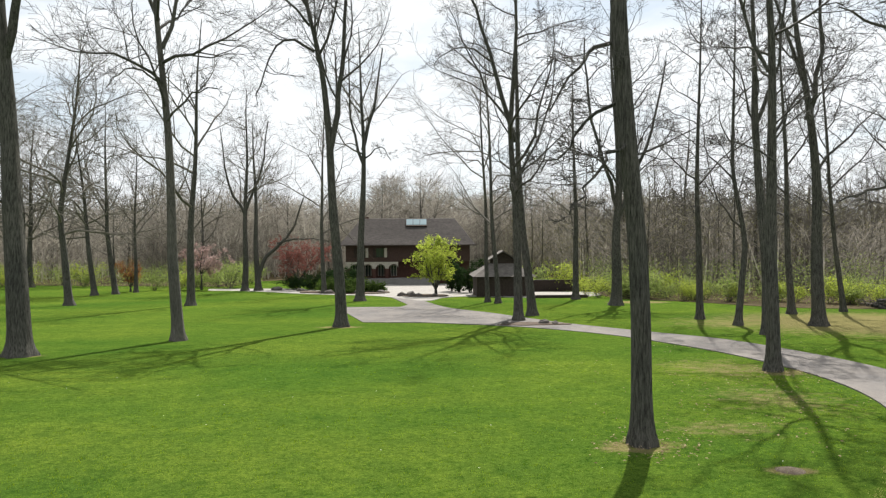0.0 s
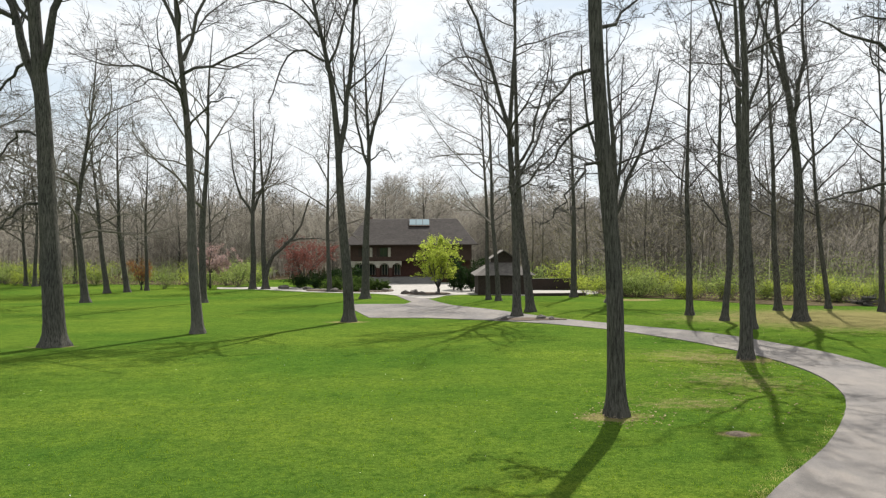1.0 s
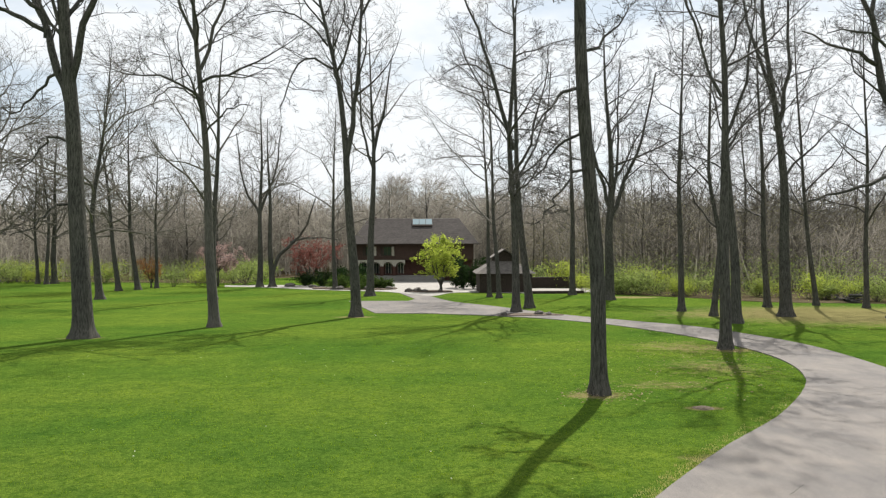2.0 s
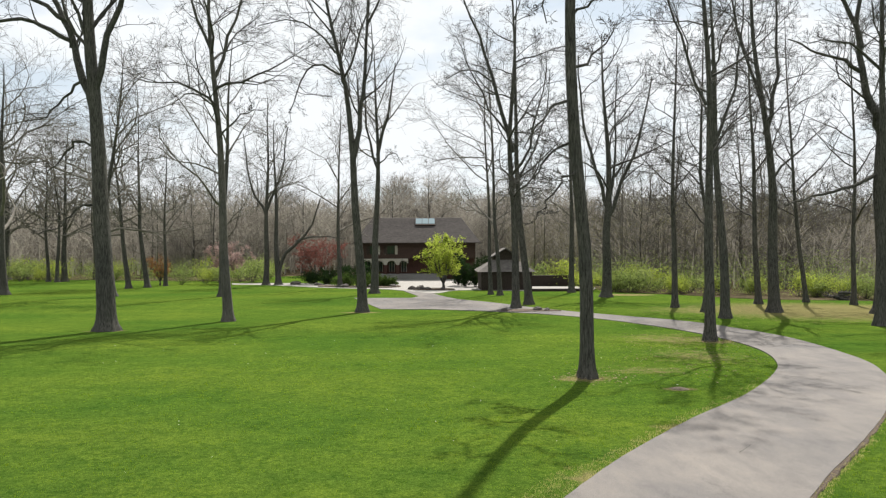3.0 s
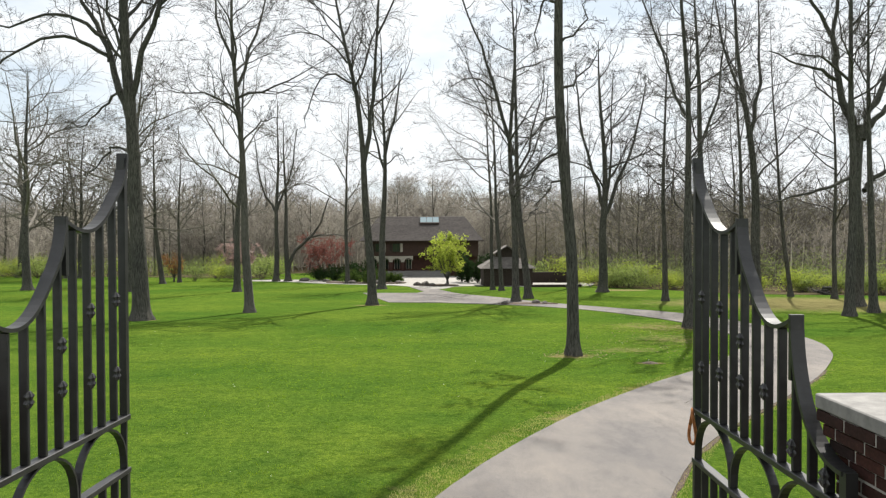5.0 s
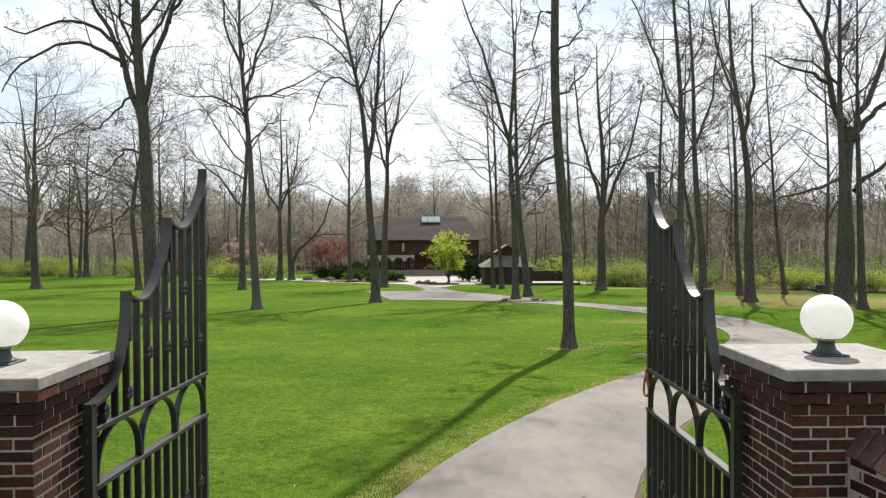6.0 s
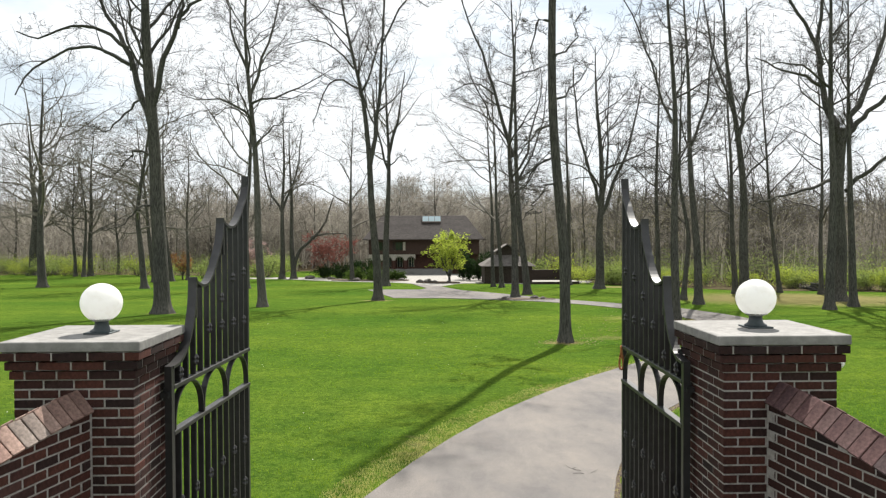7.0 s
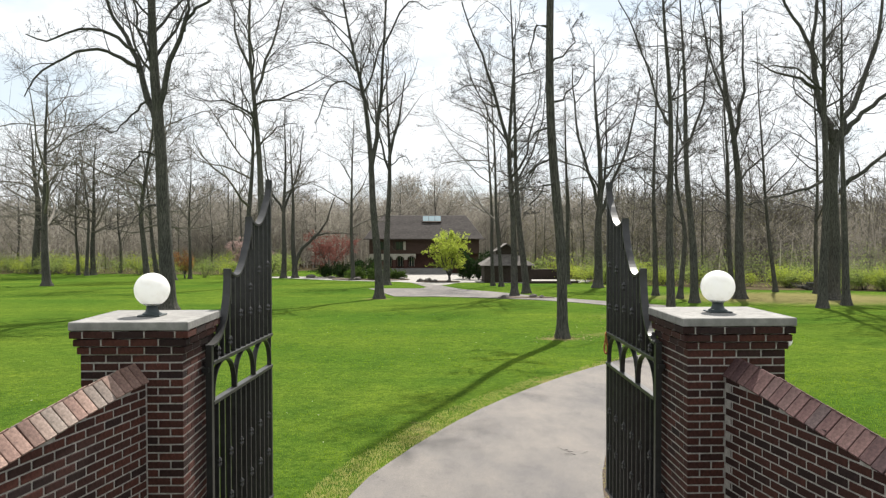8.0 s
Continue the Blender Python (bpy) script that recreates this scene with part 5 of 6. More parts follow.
def shrub_thing(name, seed, wide, high, leaf, per, size, label, category, group="", stems=9, low=0.15, twig=None):
    """A shrub: stems that fan out from the base, with leaves near their upper parts."""
    rng = random.Random(seed)
    ob = thing(name, (0, 0, 0), label, category, group)
    w, centres = Twigs(), []
    for k in range(stems):
        az = rng.uniform(0, 6.28)
        out = rng.uniform(0.15, 0.75) * wide / 2 / high
        path = shoot(rng, (0.12 * math.cos(az), 0.12 * math.sin(az), -0.05), unit((math.cos(az) * out, math.sin(az) * out, 0.8)), high * rng.uniform(0.7, 1.1), 5, 0.1, 0.0)
        rs = [0.02 * (1 - 0.14 * i) for i in range(6)]
        w.add(path, rs, 4)
        for q in range(5):
            p, d, r = sample(path, rs, rng.uniform(low, 1))
            side = shoot(rng, p, aside(rng, d, radians(rng.uniform(35, 70))), wide * rng.uniform(0.12, 0.3), 3, 0.18, 0.0)
            w.add(side, [0.009, 0.008, 0.006, 0.005], 3)
            centres += side[1:]
    part("branchwork", w.mesh("branchwork", twig or TWIG), None, ob)
    part("leaves", leaf_cloud(rng, centres, per, size, 0.1 * wide / 2), leaf, ob)
    return ob


def thicket():
    rng = random.Random(9)
    kinds = [shrub_thing("shrub", 101 + i, 4.2, 2.5, (LEAF_THICKET, LEAF_SPRING, LEAF_THICKET)[i], 6, 0.17, "leafy yellow-green spring shrub at the wood's edge", "shrub", "shrubs along the wood", 12) for i in range(3)]
    spots = []
    for i in range(84):
        x = rng.uniform(19.5, 58)
        edge = max(61.5, 82 - 0.95 * (x - 21)) if x < 43 else 61.5 - (x - 43) * 0.5
        spots.append((x, edge + rng.uniform(0.5, 6), rng.uniform(0.6, 1.15)))
    for i in range(42):
        x = rng.uniform(-100, -24)
        spots.append((x, 116 + max(0, -x - 40) * 0.24 + rng.uniform(-2, 8), rng.uniform(0.8, 1.5)))
    for x, y, s in ((-33.5, 108, 1.2), (-30.5, 109.5, 1.0), (-24.5, 112, 1.5), (-22.8, 114, 1.4), (19.0, 100, 1.5), (17, 106, 1.3), (23, 92, 1.2), (26, 88, 1.3), (12, 112, 1.4)):
        spots.append((x, y, s))
    for i, (x, y, s) in enumerate(spots):
        copy_thing(kinds[i % 3], pose(x, y, ground_z(y), 0, 0, rng.uniform(0, 360)) @ Matrix.Diagonal((s, s, s * 0.95, 1)))
    for k in kinds:
        for o in (*k.children_recursive, k):
            bpy.data.objects.remove(o)
    # olive haze of budding saplings inside the wood
    rng = random.Random(10)
    cs = []
    for i in range(900):
        x, y = rng.uniform(20, 75), rng.uniform(66, 110)
        cs.append((x, y, ground_z(y) + rng.uniform(1.0, 10)))
    for i in range(240):
        x, y = rng.uniform(-100, -25), rng.uniform(124, 160)
        cs.append((x, y, ground_z(y) + rng.uniform(0.8, 5)))
    for i in range(420):
        x, y = rng.uniform(13, 32), rng.uniform(100, 128)
        cs.append((x, y, ground_z(y) + rng.uniform(0.8, 9)))
    for i in range(520):
        x, y = rng.uniform(20, 80), rng.uniform(76, 120)
        cs.append((x, y, ground_z(y) + rng.uniform(6, 15)))
    band = []
    for i in range(1500):
        x = rng.uniform(19.5, 60)
        y = (max(62, 83 - 0.95 * (x - 21)) if x < 43 else 62 - (x - 43) * 0.5) + rng.uniform(0, 8)
        band.append((x, y, ground_z(y) + rng.uniform(0.2, 3.6)))
    for i in range(2600):
        x = rng.uniform(-105, -22)
        y = 115 + max(0, -x - 40) * 0.24 + rng.uniform(-1, 8)
        band.append((x, y, ground_z(y) + rng.uniform(0.1, 2.8)))
    ob = new("young_leaves", leaf_cloud(rng, band, 11, 0.15, 0.9).mesh("young_leaves", LEAF_THICKET))
    tagged(ob, "bright young leaves through the thicket", "foliage", kind="stuff")
    ob = new("budding_leaves", leaf_cloud(rng, cs, 20, 0.1, 0.9).mesh("budding_leaves", LEAF_OLIVE))
    tagged(ob, "sparse olive buds on woodland saplings", "foliage", kind="stuff")


thicket()


def small_tree(x, y, high, wide, leaf, per, size, label, seed, mat=None, droop=0.0, trunk_high=1.0, stems=5, radius=0.12, name="ornamental_tree"):
    rng = random.Random(seed)
    ob = thing(name, (x, y, ground_z(y)), label, "tree", "ornamental trees before the house")
    wood, fine, centres = Twigs(), Twigs(), []
    part("trunk", Geo().tube([(0, 0, -0.2), (0.03, 0, trunk_high * 0.5), (0, 0, trunk_high)], [radius * 1.4, radius, radius * 0.85], 10), mat or BARK, ob, smooth=True)
    for k in range(stems):
        az = 6.28 * k / stems + rng.uniform(-0.3, 0.3)
        out = rng.uniform(0.5, 1.0) * wide / 2 / (high - trunk_high)
        path = shoot(rng, (0, 0, trunk_high * 0.9), unit((math.cos(az) * out, math.sin(az) * out, 0.9)), (high - trunk_high) * rng.uniform(0.85, 1.2), 7, 0.09, 0.03 - droop * 0.12)
        rs = [radius * 0.6 * (1 - 0.12 * i) for i in range(8)]
        wood.add(path, rs, 6)
        for q in range(13):
            p, d, r = sample(path, rs, rng.uniform(0.2, 1))
            side = shoot(rng, p, aside(rng, d, radians(rng.uniform(35, 65))), wide * rng.uniform(0.14, 0.3), 4, 0.14, 0.05 - droop * 0.5)
            fine.add(side, [0.02, 0.016, 0.012, 0.01, 0.008], 3)
            for s in range(4):
                p2, d2, r2 = sample(side, [0.02] * 5, rng.uniform(0.3, 1))
                tw = shoot(rng, p2, aside(rng, d2, radians(45)), wide * rng.uniform(0.06, 0.14), 3, 0.15, 0.04 - droop * 0.6)
                fine.add(tw, [0.01, 0.008, 0.007, 0.006], 3)
                centres += tw[1:]
    part("branchwork", wood.mesh("branchwork", mat or BARK), None, ob)
    tagged(part("twigwork", fine.mesh("twigwork", TWIG), None, ob), kind="stuff")
    part("leaves", leaf_cloud(rng, centres, per, size, 0.12), leaf, ob)
    return ob


small_tree(3.35, 91.6, 5.6, 6.6, LEAF_SPRING, 5, 0.26, "small spreading tree in bright yellow-green leaf", 201, stems=7, trunk_high=0.7, radius=0.17)
small_tree(-14.6, 108.5, 6.0, 8.0, LEAF_RED, 4, 0.24, "low spreading tree in dusky red blossom", 202, stems=8, trunk_high=1.2)
small_tree(-27.5, 108.8, 6.2, 5.6, LEAF_PINK, 5, 0.24, "weeping cherry in pale pink blossom", 203, stems=7, trunk_high=2.2, droop=0.7)
small_tree(-35.8, 106.0, 3.4, 3.4, LEAF_ORANGE, 2, 0.2, "young tree in orange-brown bud", 204, stems=6, trunk_high=0.6)


def evergreen(x, y, wide, high, leaf, label, seed, name="evergreen_shrub"):
    ob = shrub_thing(name, seed, wide, high, leaf, 10, 0.22, label, "shrub", "evergreens before the house", 16, 0.05)
    ob.matrix_basis = pose(x, y, ground_z(y) + 0.1)


for i, (x, y, w, h) in enumerate(((-12.6, 106.5, 4.2, 2.2), (-10.2, 107.5, 4.0, 2.4), (-7.8, 109, 4.0, 2.6), (-15.2, 107.6, 3.4, 1.8))):
    evergreen(x, y, w, h, LEAF_DARK, "dark green yew shrub, loosely clipped", 300 + i)
for i, (x, y, w, h) in enumerate(((-9.6, 99.4, 3.6, 1.3), (-7.2, 98.6, 3.2, 1.5), (-5.2, 99.6, 3.4, 1.3), (-3.6, 99.0, 2.4, 1.0), (-6.4, 97.2, 2.6, 0.9))):
    evergreen(x, y, w, h, LEAF_JUNIPER, "low spreading green juniper in a mulched bed", 320 + i)
for i, (x, y, w, h) in enumerate(((6.4, 98.0, 2.6, 3.4), (7.6, 96.5, 2.8, 3.0), (5.6, 100.5, 2.8, 4.2), (8.9, 99.5, 2.6, 3.6))):
    evergreen(x, y, w, h, LEAF_DARK, "tall dark evergreen shrub beside the forecourt", 340 + i)


def boulder(x, y, size, seed, lift=0.0):
    rng = random.Random(seed)
    bm = bmesh.new()
    bmesh.ops.create_icosphere(bm, subdivisions=3, radius=1)
    sx, sy, sz = size * rng.uniform(0.8, 1.3), size * rng.uniform(0.7, 1.0), size * rng.uniform(0.45, 0.65)
    for v in bm.verts:
        k = 1 + 0.28 * noise.noise(v.co * 1.3 + Vector((seed, 0, 0))) + 0.1 * noise.noise(v.co * 3.1 + Vector((0, seed, 0)))
        v.co = Vector((v.co.x * sx * k, v.co.y * sy * k, v.co.z * sz * k))
    me = bpy.data.meshes.new("boulder")
    bm.to_mesh(me)
    bm.free()
    me.materials.append(ROCK)
    ob = new("boulder", me)
    ob.matrix_basis = pose(x, y, ground_z(y) + sz * 0.35 + lift, 0, 0, rng.uniform(0, 360))
    tagged(ob, "rough grey-brown field boulder", "boulder", "boulders in the beds")


for i, (x, y, s) in enumerate(((-0.4, 90.6, 0.5), (0.6, 90.2, 0.62), (1.4, 89.9, 0.42), (-5.6, 96.3, 0.6), (-3.0, 97.6, 0.6), (-9.2, 97.2, 0.55), (6.5, 53.1, 0.24), (8.9, 53.3, 0.3), (9.5, 52.9, 0.22), (-17.0, 106.2, 0.7), (-13.5, 103.4, 0.6), (3.2, 89.4, 0.4))):
    boulder(x, y, s, 400 + i, 0.05)


# ---- house ----
def house():
    y0, y1, zf = 120.0, 131.0, -2.45
    ob = thing("house", (0, y0, 0), "long brick house with arcaded porch and dark hipped roof", "house")

    body = Geo().box(-9.3, 9.3, 1.6, 11, -3.6, 0.02)
    part("wall", body, HOUSE_BRICK, ob, "dark brick ground floor")
    part("upper_wall", Geo().box(-9.3, 9.3, 0.0, 11, 0.02, 2.5), HOUSE_SIDING, ob, "brown upper wall")
    part("terrace", Geo().box(-9.8, 1.2, -1.0, 1.6, -3.6, zf), CONCRETE, ob, "porch floor")
    # arcade of round arches carrying the upper floor
    x, span, pier = -9.23, 1.42, 0.52
    z_spring, z_top = zf + 1.46, 0.02
    n = 0
    while x + pier + span < 0.2:
        wall = Geo()
        wall.box(x, x + pier, -0.02, 0.32, zf, z_spring)
        pts = []
        c, r = x + pier + span / 2, span / 2
        for k in range(13):
            a = math.pi * k / 12
            pts.append((c - r * math.cos(a), z_spring + r * 0.95 * math.sin(a)))
        part("pier", wall, HOUSE_BRICK, ob)
        g = Geo()
        top = z_top - 0.01
        for yy in (-0.02, 0.32):
            o = len(g.v)
            lower = [(x, z_spring)] + pts
            g.v += [(px, yy, pz) for px, pz in lower] + [(px, yy, top) for px, pz in lower]
            m = len(lower)
            g.f += [[o + k, o + k + 1, o + m + k + 1, o + m + k] for k in range(m - 1)]
        m = len(pts) + 1
        g.f += [[k, k + 1, 2 * m + k + 1, 2 * m + k] for k in range(1, m - 1)]
        part("arch", g, TRIM, ob, "cream plaster arch")
        win = part("window", Geo().box(c - 0.4, c + 0.4, 1.5, 1.58, zf + 0.3, zf + 1.9), GLASS, ob)
        fr = Geo().box(c - 0.46, c - 0.4, 1.48, 1.6, zf + 0.25, zf + 1.95).box(c + 0.4, c + 0.46, 1.48, 1.6, zf + 0.25, zf + 1.95).box(c - 0.46, c + 0.46, 1.48, 1.6, zf + 1.9, zf + 1.96).box(c - 0.03, c + 0.03, 1.48, 1.6, zf + 0.3, zf + 1.9)
        part("window_frame", fr, TRIM, win)
        x += pier + span
        n += 1
    for wx in (-7.0, -4.2):
        win = part("window", Geo().box(wx - 0.55, wx + 0.55, -0.05, 0.02, 0.75, 2.05), GLASS, ob)
        f = Geo().box(wx - 0.63, wx - 0.55, -0.08, 0.02, 0.68, 2.12).box(wx + 0.55, wx + 0.63, -0.08, 0.02, 0.68, 2.12).box(wx - 0.63, wx + 0.63, -0.08, 0.02, 2.05, 2.12).box(wx - 0.63, wx + 0.63, -0.1, 0.02, 0.68, 0.75)
        f.box(wx - 0.03, wx + 0.03, -0.07, 0.02, 0.75, 2.05)
        part("window_frame", f, DARK_WOOD, win)
        for sx in (-0.86, 0.86):
            part("shutter", Geo().box(wx + sx - 0.2, wx + sx + 0.2, -0.06, 0.01, 0.68, 2.1), DARK_WOOD if sx < 0 else TRIM, win)
    part("door", Geo().box(1.6, 2.8, 1.5, 1.62, zf, zf + 2.2), DARK_WOOD, ob, "dark timber front door")
    for k in range(5):
        part("step", Geo().box(-1.8, 4.6, -2.8 + k * 0.36, 1.6, -3.6, -3.18 + k * 0.18), CONCRETE, ob)
    # roof: hipped, deep eaves
    e, zr = 2.52, 6.65
    v = [(-10.2, -1.0, e), (10.1, -1.0, e), (10.1, 12, e), (-10.2, 12, e), (-7.4, 5.5, zr), (7.3, 5.5, zr)]
    roof = Geo().add(v, [(0, 1, 5, 4), (1, 2, 5), (2, 3, 4, 5), (3, 0, 4), (3, 2, 1, 0)])
    part("roof", roof, SHINGLE, ob, "brown shingled hipped roof")
    for k in range(1, 26):
        t = k / 26
        a, b = Vector((-10.2, -1.0, e)).lerp(Vector((-7.4, 5.5, zr)), t), Vector((10.1, -1.0, e)).lerp(Vector((7.3, 5.5, zr)), t)
        part("shingle_course", Geo().box(a.x, b.x, a.y - 0.03, a.y + 0.05, a.z - 0.02, a.z + 0.022), SHINGLE, ob)
    part("gutter", Geo().box(-10.25, 10.15, -1.12, -1.0, e - 0.08, e + 0.06), DARK_WOOD, ob)
    slope = math.atan2(zr - e, 6.5)
    sky = part("skylight", Geo().box(-1.62, 1.62, -1.0, 0.95, 0.0, 0.24), DARK_WOOD, ob, "three-pane skylight")
    sky.matrix_basis = pose(1.3, 4.1, e + (4.1 + 1.0) * math.tan(slope) + 0.05, math.degrees(slope), 0, 0)
    for k in (-1, 0, 1):
        part("pane", Geo().bevelled(k * 1.06 - 0.49, k * 1.06 + 0.49, -0.72, 0.9, 0.22, 0.27, 0.01), SKY_GLASS, sky)
    part("chimney", Geo().box(-7.2, -6.2, 5.6, 6.6, 5, 6.9), HOUSE_BRICK, ob)
    return ob


house()


def garden_house():
    """Small dark timber building with a pale shake roof and raised cupola gable."""
    y0 = 88.2
    ob = thing("garden_house", (10.7, y0 + 2.6, ground_z(y0) - 0.02), "small dark timber outbuilding with a pale weathered shake roof", "outbuilding")
    part("wall", Geo().box(-3.0, 3.0, -2.6, 2.6, -0.3, 2.25), DARK_WOOD, ob, "dark stained plank walls")
    for k in range(24):
        x = -3.0 + (k + 0.5) * 0.25
        part("plank", Geo().box(x - 0.115, x + 0.115, -2.64, -2.6, 0, 2.24), DARK_WOOD, ob)
    part("door", Geo().box(-0.2, 1.0, -2.68, -2.62, 0.02, 2.02), DARK_WOOD, ob)
    e, t = 2.2, 3.55
    v = [(-3.45, -3.05, e), (3.45, -3.05, e), (3.45, 3.05, e), (-3.45, 3.05, e), (-1.35, -1.2, t), (1.35, -1.2, t), (1.35, 1.2, t), (-1.35, 1.2, t)]
    part("roof", Geo().add(v, [(0, 1, 5, 4), (1, 2, 6, 5), (2, 3, 7, 6), (3, 0, 4, 7), (3, 2, 1, 0), (4, 5, 6, 7)]), SHINGLE_PALE, ob, "weathered pale shake roof")
    part("cupola_wall", Geo().box(-1.2, 1.2, -1.1, 1.1, t - 0.3, t + 0.5), DARK_WOOD, ob)
    for k in (-1, 1):
        a, b = Vector((k * 1.62, 0, t + 0.38)), Vector((0, 0, t + 1.38))
        w = [(p.x, y, p.z + d) for y in (-1.5, 1.5) for p, d in ((a, -0.05), (b, -0.05), (b, 0.05), (a, 0.05))]
        part("cupola_roof", Geo().add(w, [(0, 1, 2, 3), (7, 6, 5, 4), (0, 4, 5, 1), (3, 2, 6, 7), (0, 3, 7, 4), (1, 5, 6, 2)]), SHINGLE_PALE, ob)
    for y in (-1.1, 1.06):
        tri = [(-1.25, y, t + 0.45), (1.25, y, t + 0.45), (0, y, t + 1.26), (-1.25, y + 0.04, t + 0.45), (1.25, y + 0.04, t + 0.45), (0, y + 0.04, t + 1.26)]
        part("gable", Geo().add(tri, [(0, 1, 2), (5, 4, 3), (0, 3, 4, 1), (1, 4, 5, 2), (2, 5, 3, 0)]), DARK_WOOD, ob)
    return ob


garden_house()


def low_wall():
    z = ground_z(98)
    ob = thing("low_wall", (14.2, 98.4, z), "long low dark timber retaining wall", "garden wall")
    part("wall", Geo().box(0, 8.6, 0, 0.4, -0.3, 1.35), DARK_WOOD, ob)
    part("coping", Geo().box(-0.05, 8.65, -0.05, 0.45, 1.35, 1.42), DARK_WOOD, ob)
    g = Geo().add([(8.65, -0.05, -0.3), (10.6, -0.9, -0.3), (10.6, -0.5, -0.3), (8.65, 0.4, -0.3), (8.65, -0.05, 1.42), (10.6, -0.9, 0.35), (10.6, -0.5, 0.35), (8.65, 0.4, 1.42)], [(0, 1, 5, 4), (1, 2, 6, 5), (2, 3, 7, 6), (4, 5, 6, 7)])
    part("sloping_end", g, DARK_WOOD, ob)
    lp = thing("post_lamp", (23.0, 98.6, z + 1.35), "black post lamp standing on the low wall", "lamp")
    part("post", Geo().lathe([(0.06, 0), (0.05, 0.1), (0.04, 0.9), (0.06, 1.0)], 10), DARK_WOOD, lp)
    part("lantern", Geo().lathe([(0.1, 1.0), (0.14, 1.3), (0.05, 1.42)], 8), DARK_WOOD, lp)
    timber = thing("edging_timber", (12.8, 84.9, ground_z(85)), "long squared timber edging the forecourt", "timber edging")
    part("beam", Geo().bevelled(0, 6.2, 0, 0.3, -0.05, 0.3, 0.02), DARK_WOOD, timber)


low_wall()


# ---- grass blades near the camera's way, twigs and petals ----
def sward(name, count, region, size, mat, label, seed, keep=None):
    rng = random.Random(seed)
    v, f = [], []
    x0, x1, y0, y1 = region
    made = 0
    while made < count:
        x, y = rng.uniform(x0, x1), y0 + (y1 - y0) * rng.random() ** 1.6
        made += 1
        if rng.random() < max(0, (y - 12) / (y1 - 12)) or (x0 < -5 and rng.random() < max(0, (-x - 4) / (-4 - x0))):
            continue
        if inside(ROAD, x, y) or (keep and not keep(x, y)):
            continue
        z = ground_z(y) - 0.04
        for _ in range(4):
            px, py = x + rng.gauss(0, 0.035), y + rng.gauss(0, 0.035)
            a = rng.uniform(0, 6.28)
            s = size * rng.uniform(0.6, 1.25)
            w = 0.006 + 0.00025 * (y - y0)
            lean = rng.uniform(0.1, 0.8) * s
            dx, dy = math.cos(a), math.sin(a)
            o = len(v)
            v += [(px - dy * w, py + dx * w, z), (px + dy * w, py - dx * w, z), (px + dx * lean, py + dy * lean, z + s + 0.03)]
            f.append((o, o + 1, o + 2))
    ob = new(name, Geo().add(v, f).mesh(name, mat))
    return tagged(ob, label, "grass", kind="stuff")


sward("grass_blades", 42000, (-14, 16, 1.5, 40), 0.035, BLADE, "short mown green grass blades", 21)
def near_edge(x, y):
    return inside(ROAD, x + 0.35, y - 0.1) or inside(ROAD, x - 0.25, y) or (y < 14 and inside(ROAD, x + 0.6, y - 0.2))


sward("dry_grass", 110000, (-3, 13, 1.5, 24), 0.04, STRAW, "straw-coloured grass along the driveway edge", 22, near_edge)


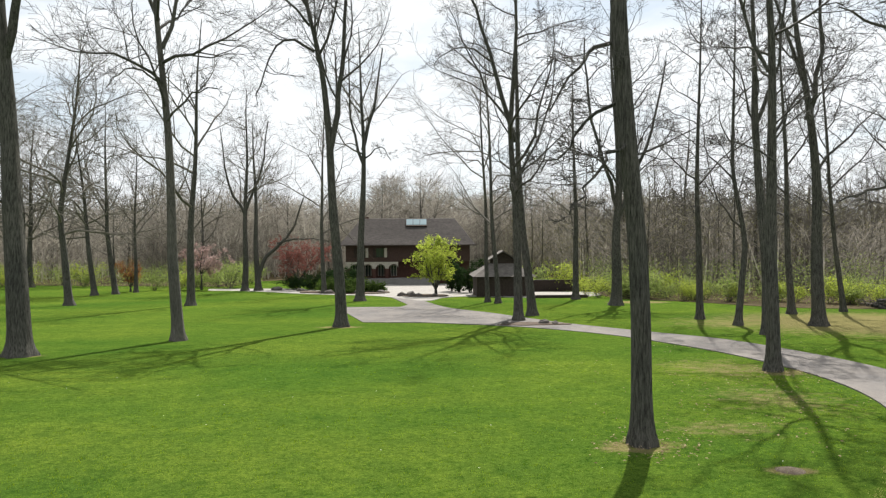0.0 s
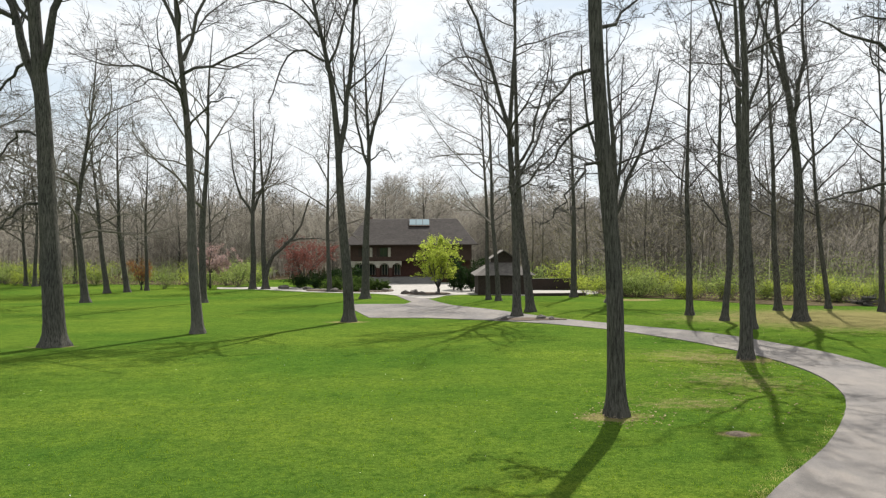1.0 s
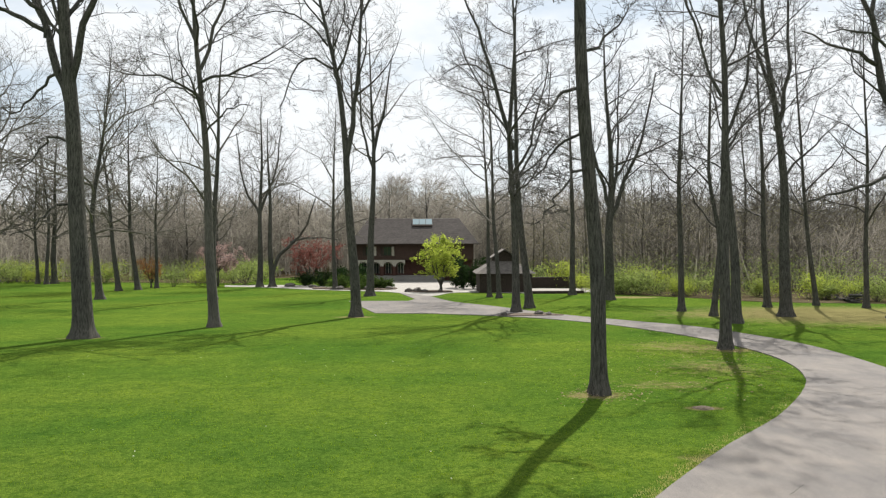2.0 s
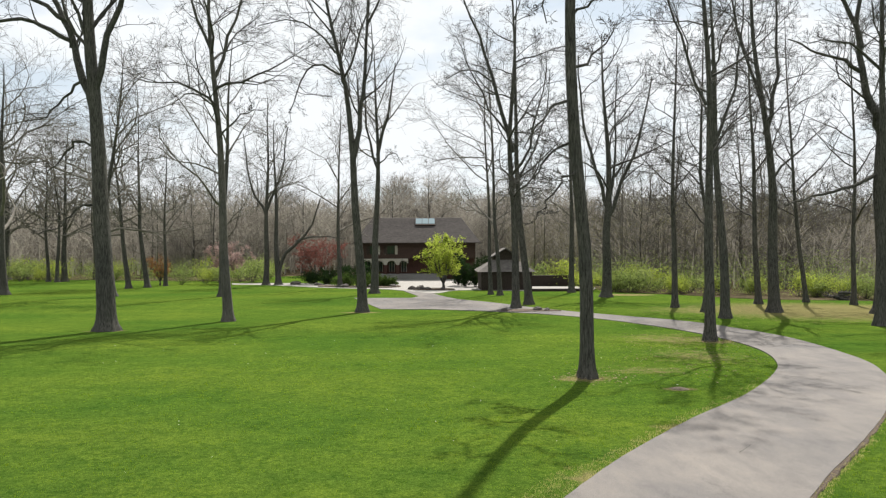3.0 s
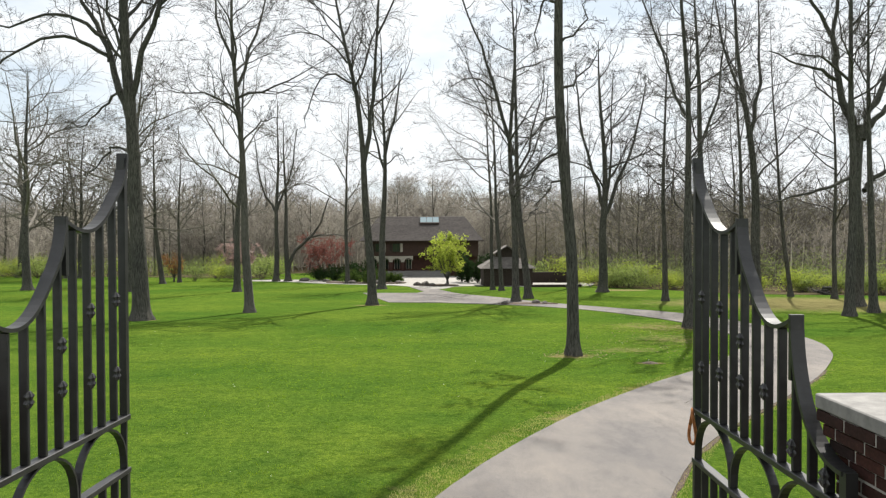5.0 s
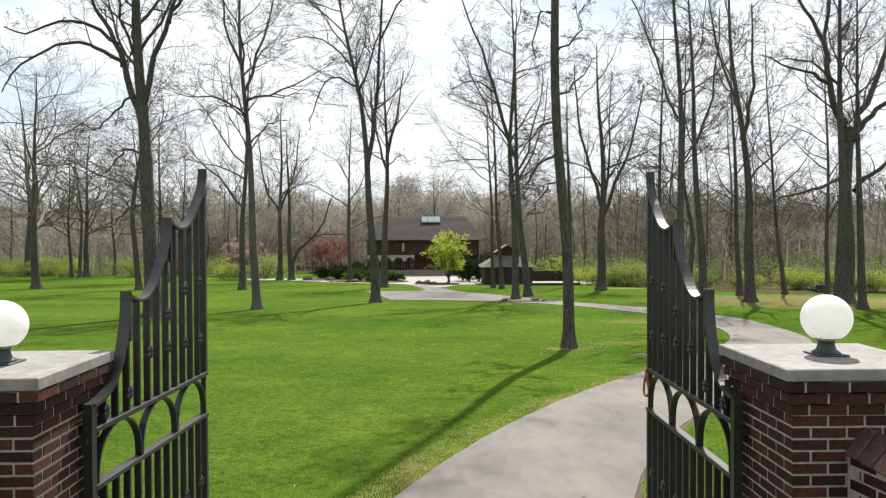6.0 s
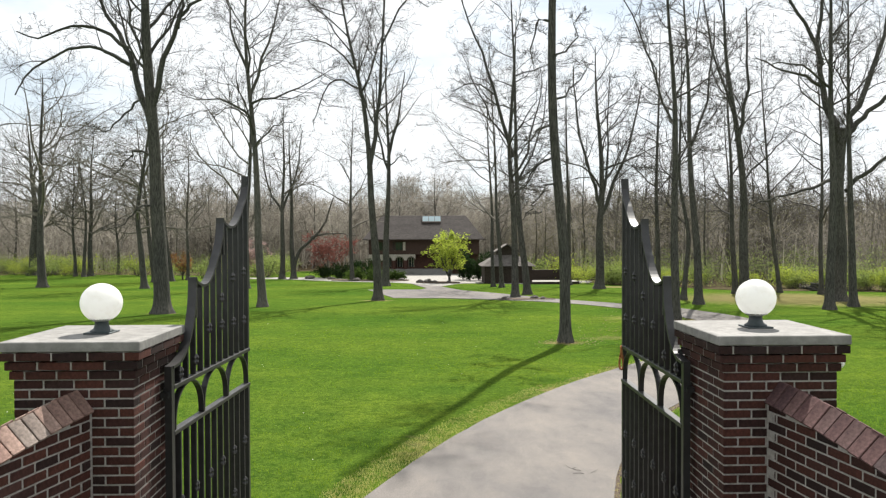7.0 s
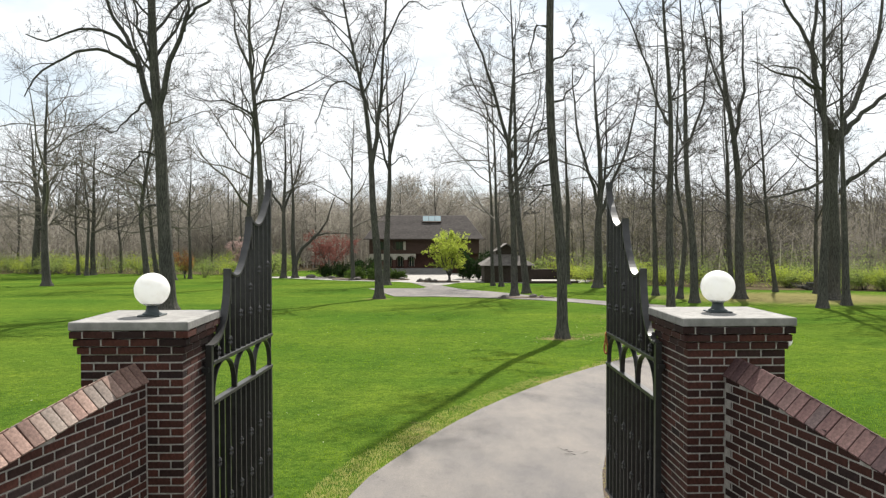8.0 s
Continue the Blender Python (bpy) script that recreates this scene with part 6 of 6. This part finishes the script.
def litter():
    rng = random.Random(31)
    g = Geo()
    for _ in range(110):
        x, y = rng.uniform(-14, 12), rng.uniform(5, 36)
        if inside(ROAD, x, y):
            continue
        s = rng.uniform(0.008, 0.018)
        z = ground_z(y) + 0.03
        a = rng.uniform(0, 3.14)
        c, q = math.cos(a) * s, math.sin(a) * s
        g.add([(x - c, y - q, z), (x + q, y - c, z + 0.01), (x + c, y + q, z), (x - q, y + c, z + 0.01)], [(0, 1, 2, 3)])
    tagged(new("petals", g.mesh("petals", PETAL)), "scattered pale petals on the lawn", "petals", kind="stuff")
    g = Geo()
    for _ in range(900):
        cx, cy, r = rng.choice(((11.6, 30.5, 3.4), (9.0, 25.5, 2.6), (5.9, 23.4, 1.1), (13.3, 33.2, 1.3), (14.5, 40, 3.0), (24, 47, 6.0)))
        x, y = rng.gauss(cx, r * 0.6), rng.gauss(cy, r * 0.6)
        if inside(ROAD, x, y):
            continue
        s = rng.uniform(0.02, 0.05)
        z = ground_z(y) + 0.035
        a = rng.uniform(0, 3.14)
        c, q = math.cos(a) * s, math.sin(a) * s
        g.add([(x - c, y - q, z), (x + q * 0.6, y - c * 0.6, z + 0.02), (x + c, y + q, z + 0.008), (x - q * 0.6, y + c * 0.6, z + 0.015)], [(0, 1, 2, 3)])
    tagged(new("fallen_leaves", g.mesh("fallen_leaves", DEAD_LEAF)), "dry tan leaves scattered under the trees", "fallen leaves", kind="stuff")
    w = Twigs()
    for x, y, a, ln in ((2.6, 5.95, 0.7, 0.5), (2.75, 6.1, 2.2, 0.35), (2.7, 6.25, 2.6, 0.4), (6.6, 14.6, 0.2, 0.35)):
        w.add(shoot(rng, (x, y, ground_z(y) + 0.045), (math.cos(a), math.sin(a), 0), ln, 4, 0.25, -0.02), [0.004, 0.0035, 0.003, 0.003, 0.002], 4)
    tagged(new("fallen_twigs", w.mesh("fallen_twigs", TWIG)), "thin fallen twigs on the driveway", "twigs", kind="stuff")
    st = Geo().lathe([(0.34, -0.1), (0.28, 0.0), (0.15, 0.04), (0.04, 0.05)], 14)
    ob = new("soil_mound", st.mesh("soil_mound", SOIL, True))
    ob.matrix_basis = pose(7.9, 21.5, ground_z(21.5) - 0.01)
    tagged(ob, "small mound of bare brown soil on the lawn", "soil mound")



def brush_pile(x, y, wide, seed):
    rng = random.Random(seed)
    ob = thing("brush_pile", (x, y, ground_z(y)), "dark heap of cut boughs at the wood's edge", "brush pile")
    for k in range(5):
        a = rng.uniform(-0.5, 0.5)
        p = (rng.uniform(-0.5, 0.1) * wide, rng.uniform(-0.4, 0.4), 0.12 + 0.13 * k)
        log = Twigs()
        log.add(shoot(rng, p, (math.cos(a), math.sin(a) * 0.5, rng.uniform(-0.05, 0.12)), wide * rng.uniform(0.5, 0.8), 4, 0.05, 0), [0.13, 0.12, 0.11, 0.1, 0.08], 8)
        part("log", log.mesh("log", BARK), None, ob)
    w = Twigs()
    for _ in range(70):
        p = (rng.uniform(-0.5, 0.5) * wide, rng.uniform(-0.5, 0.5), rng.uniform(0.05, 0.5))
        w.add(shoot(rng, p, unit((rng.gauss(0, 1), rng.gauss(0, 0.6), rng.uniform(-0.1, 0.7))), rng.uniform(0.5, 1.2), 3, 0.25, 0), [0.03, 0.025, 0.018, 0.01], 4)
    tagged(part("sticks", w.mesh("sticks", TWIG), None, ob), kind="stuff")


brush_pile(37.0, 64.5, 1.5, 51)

litter()
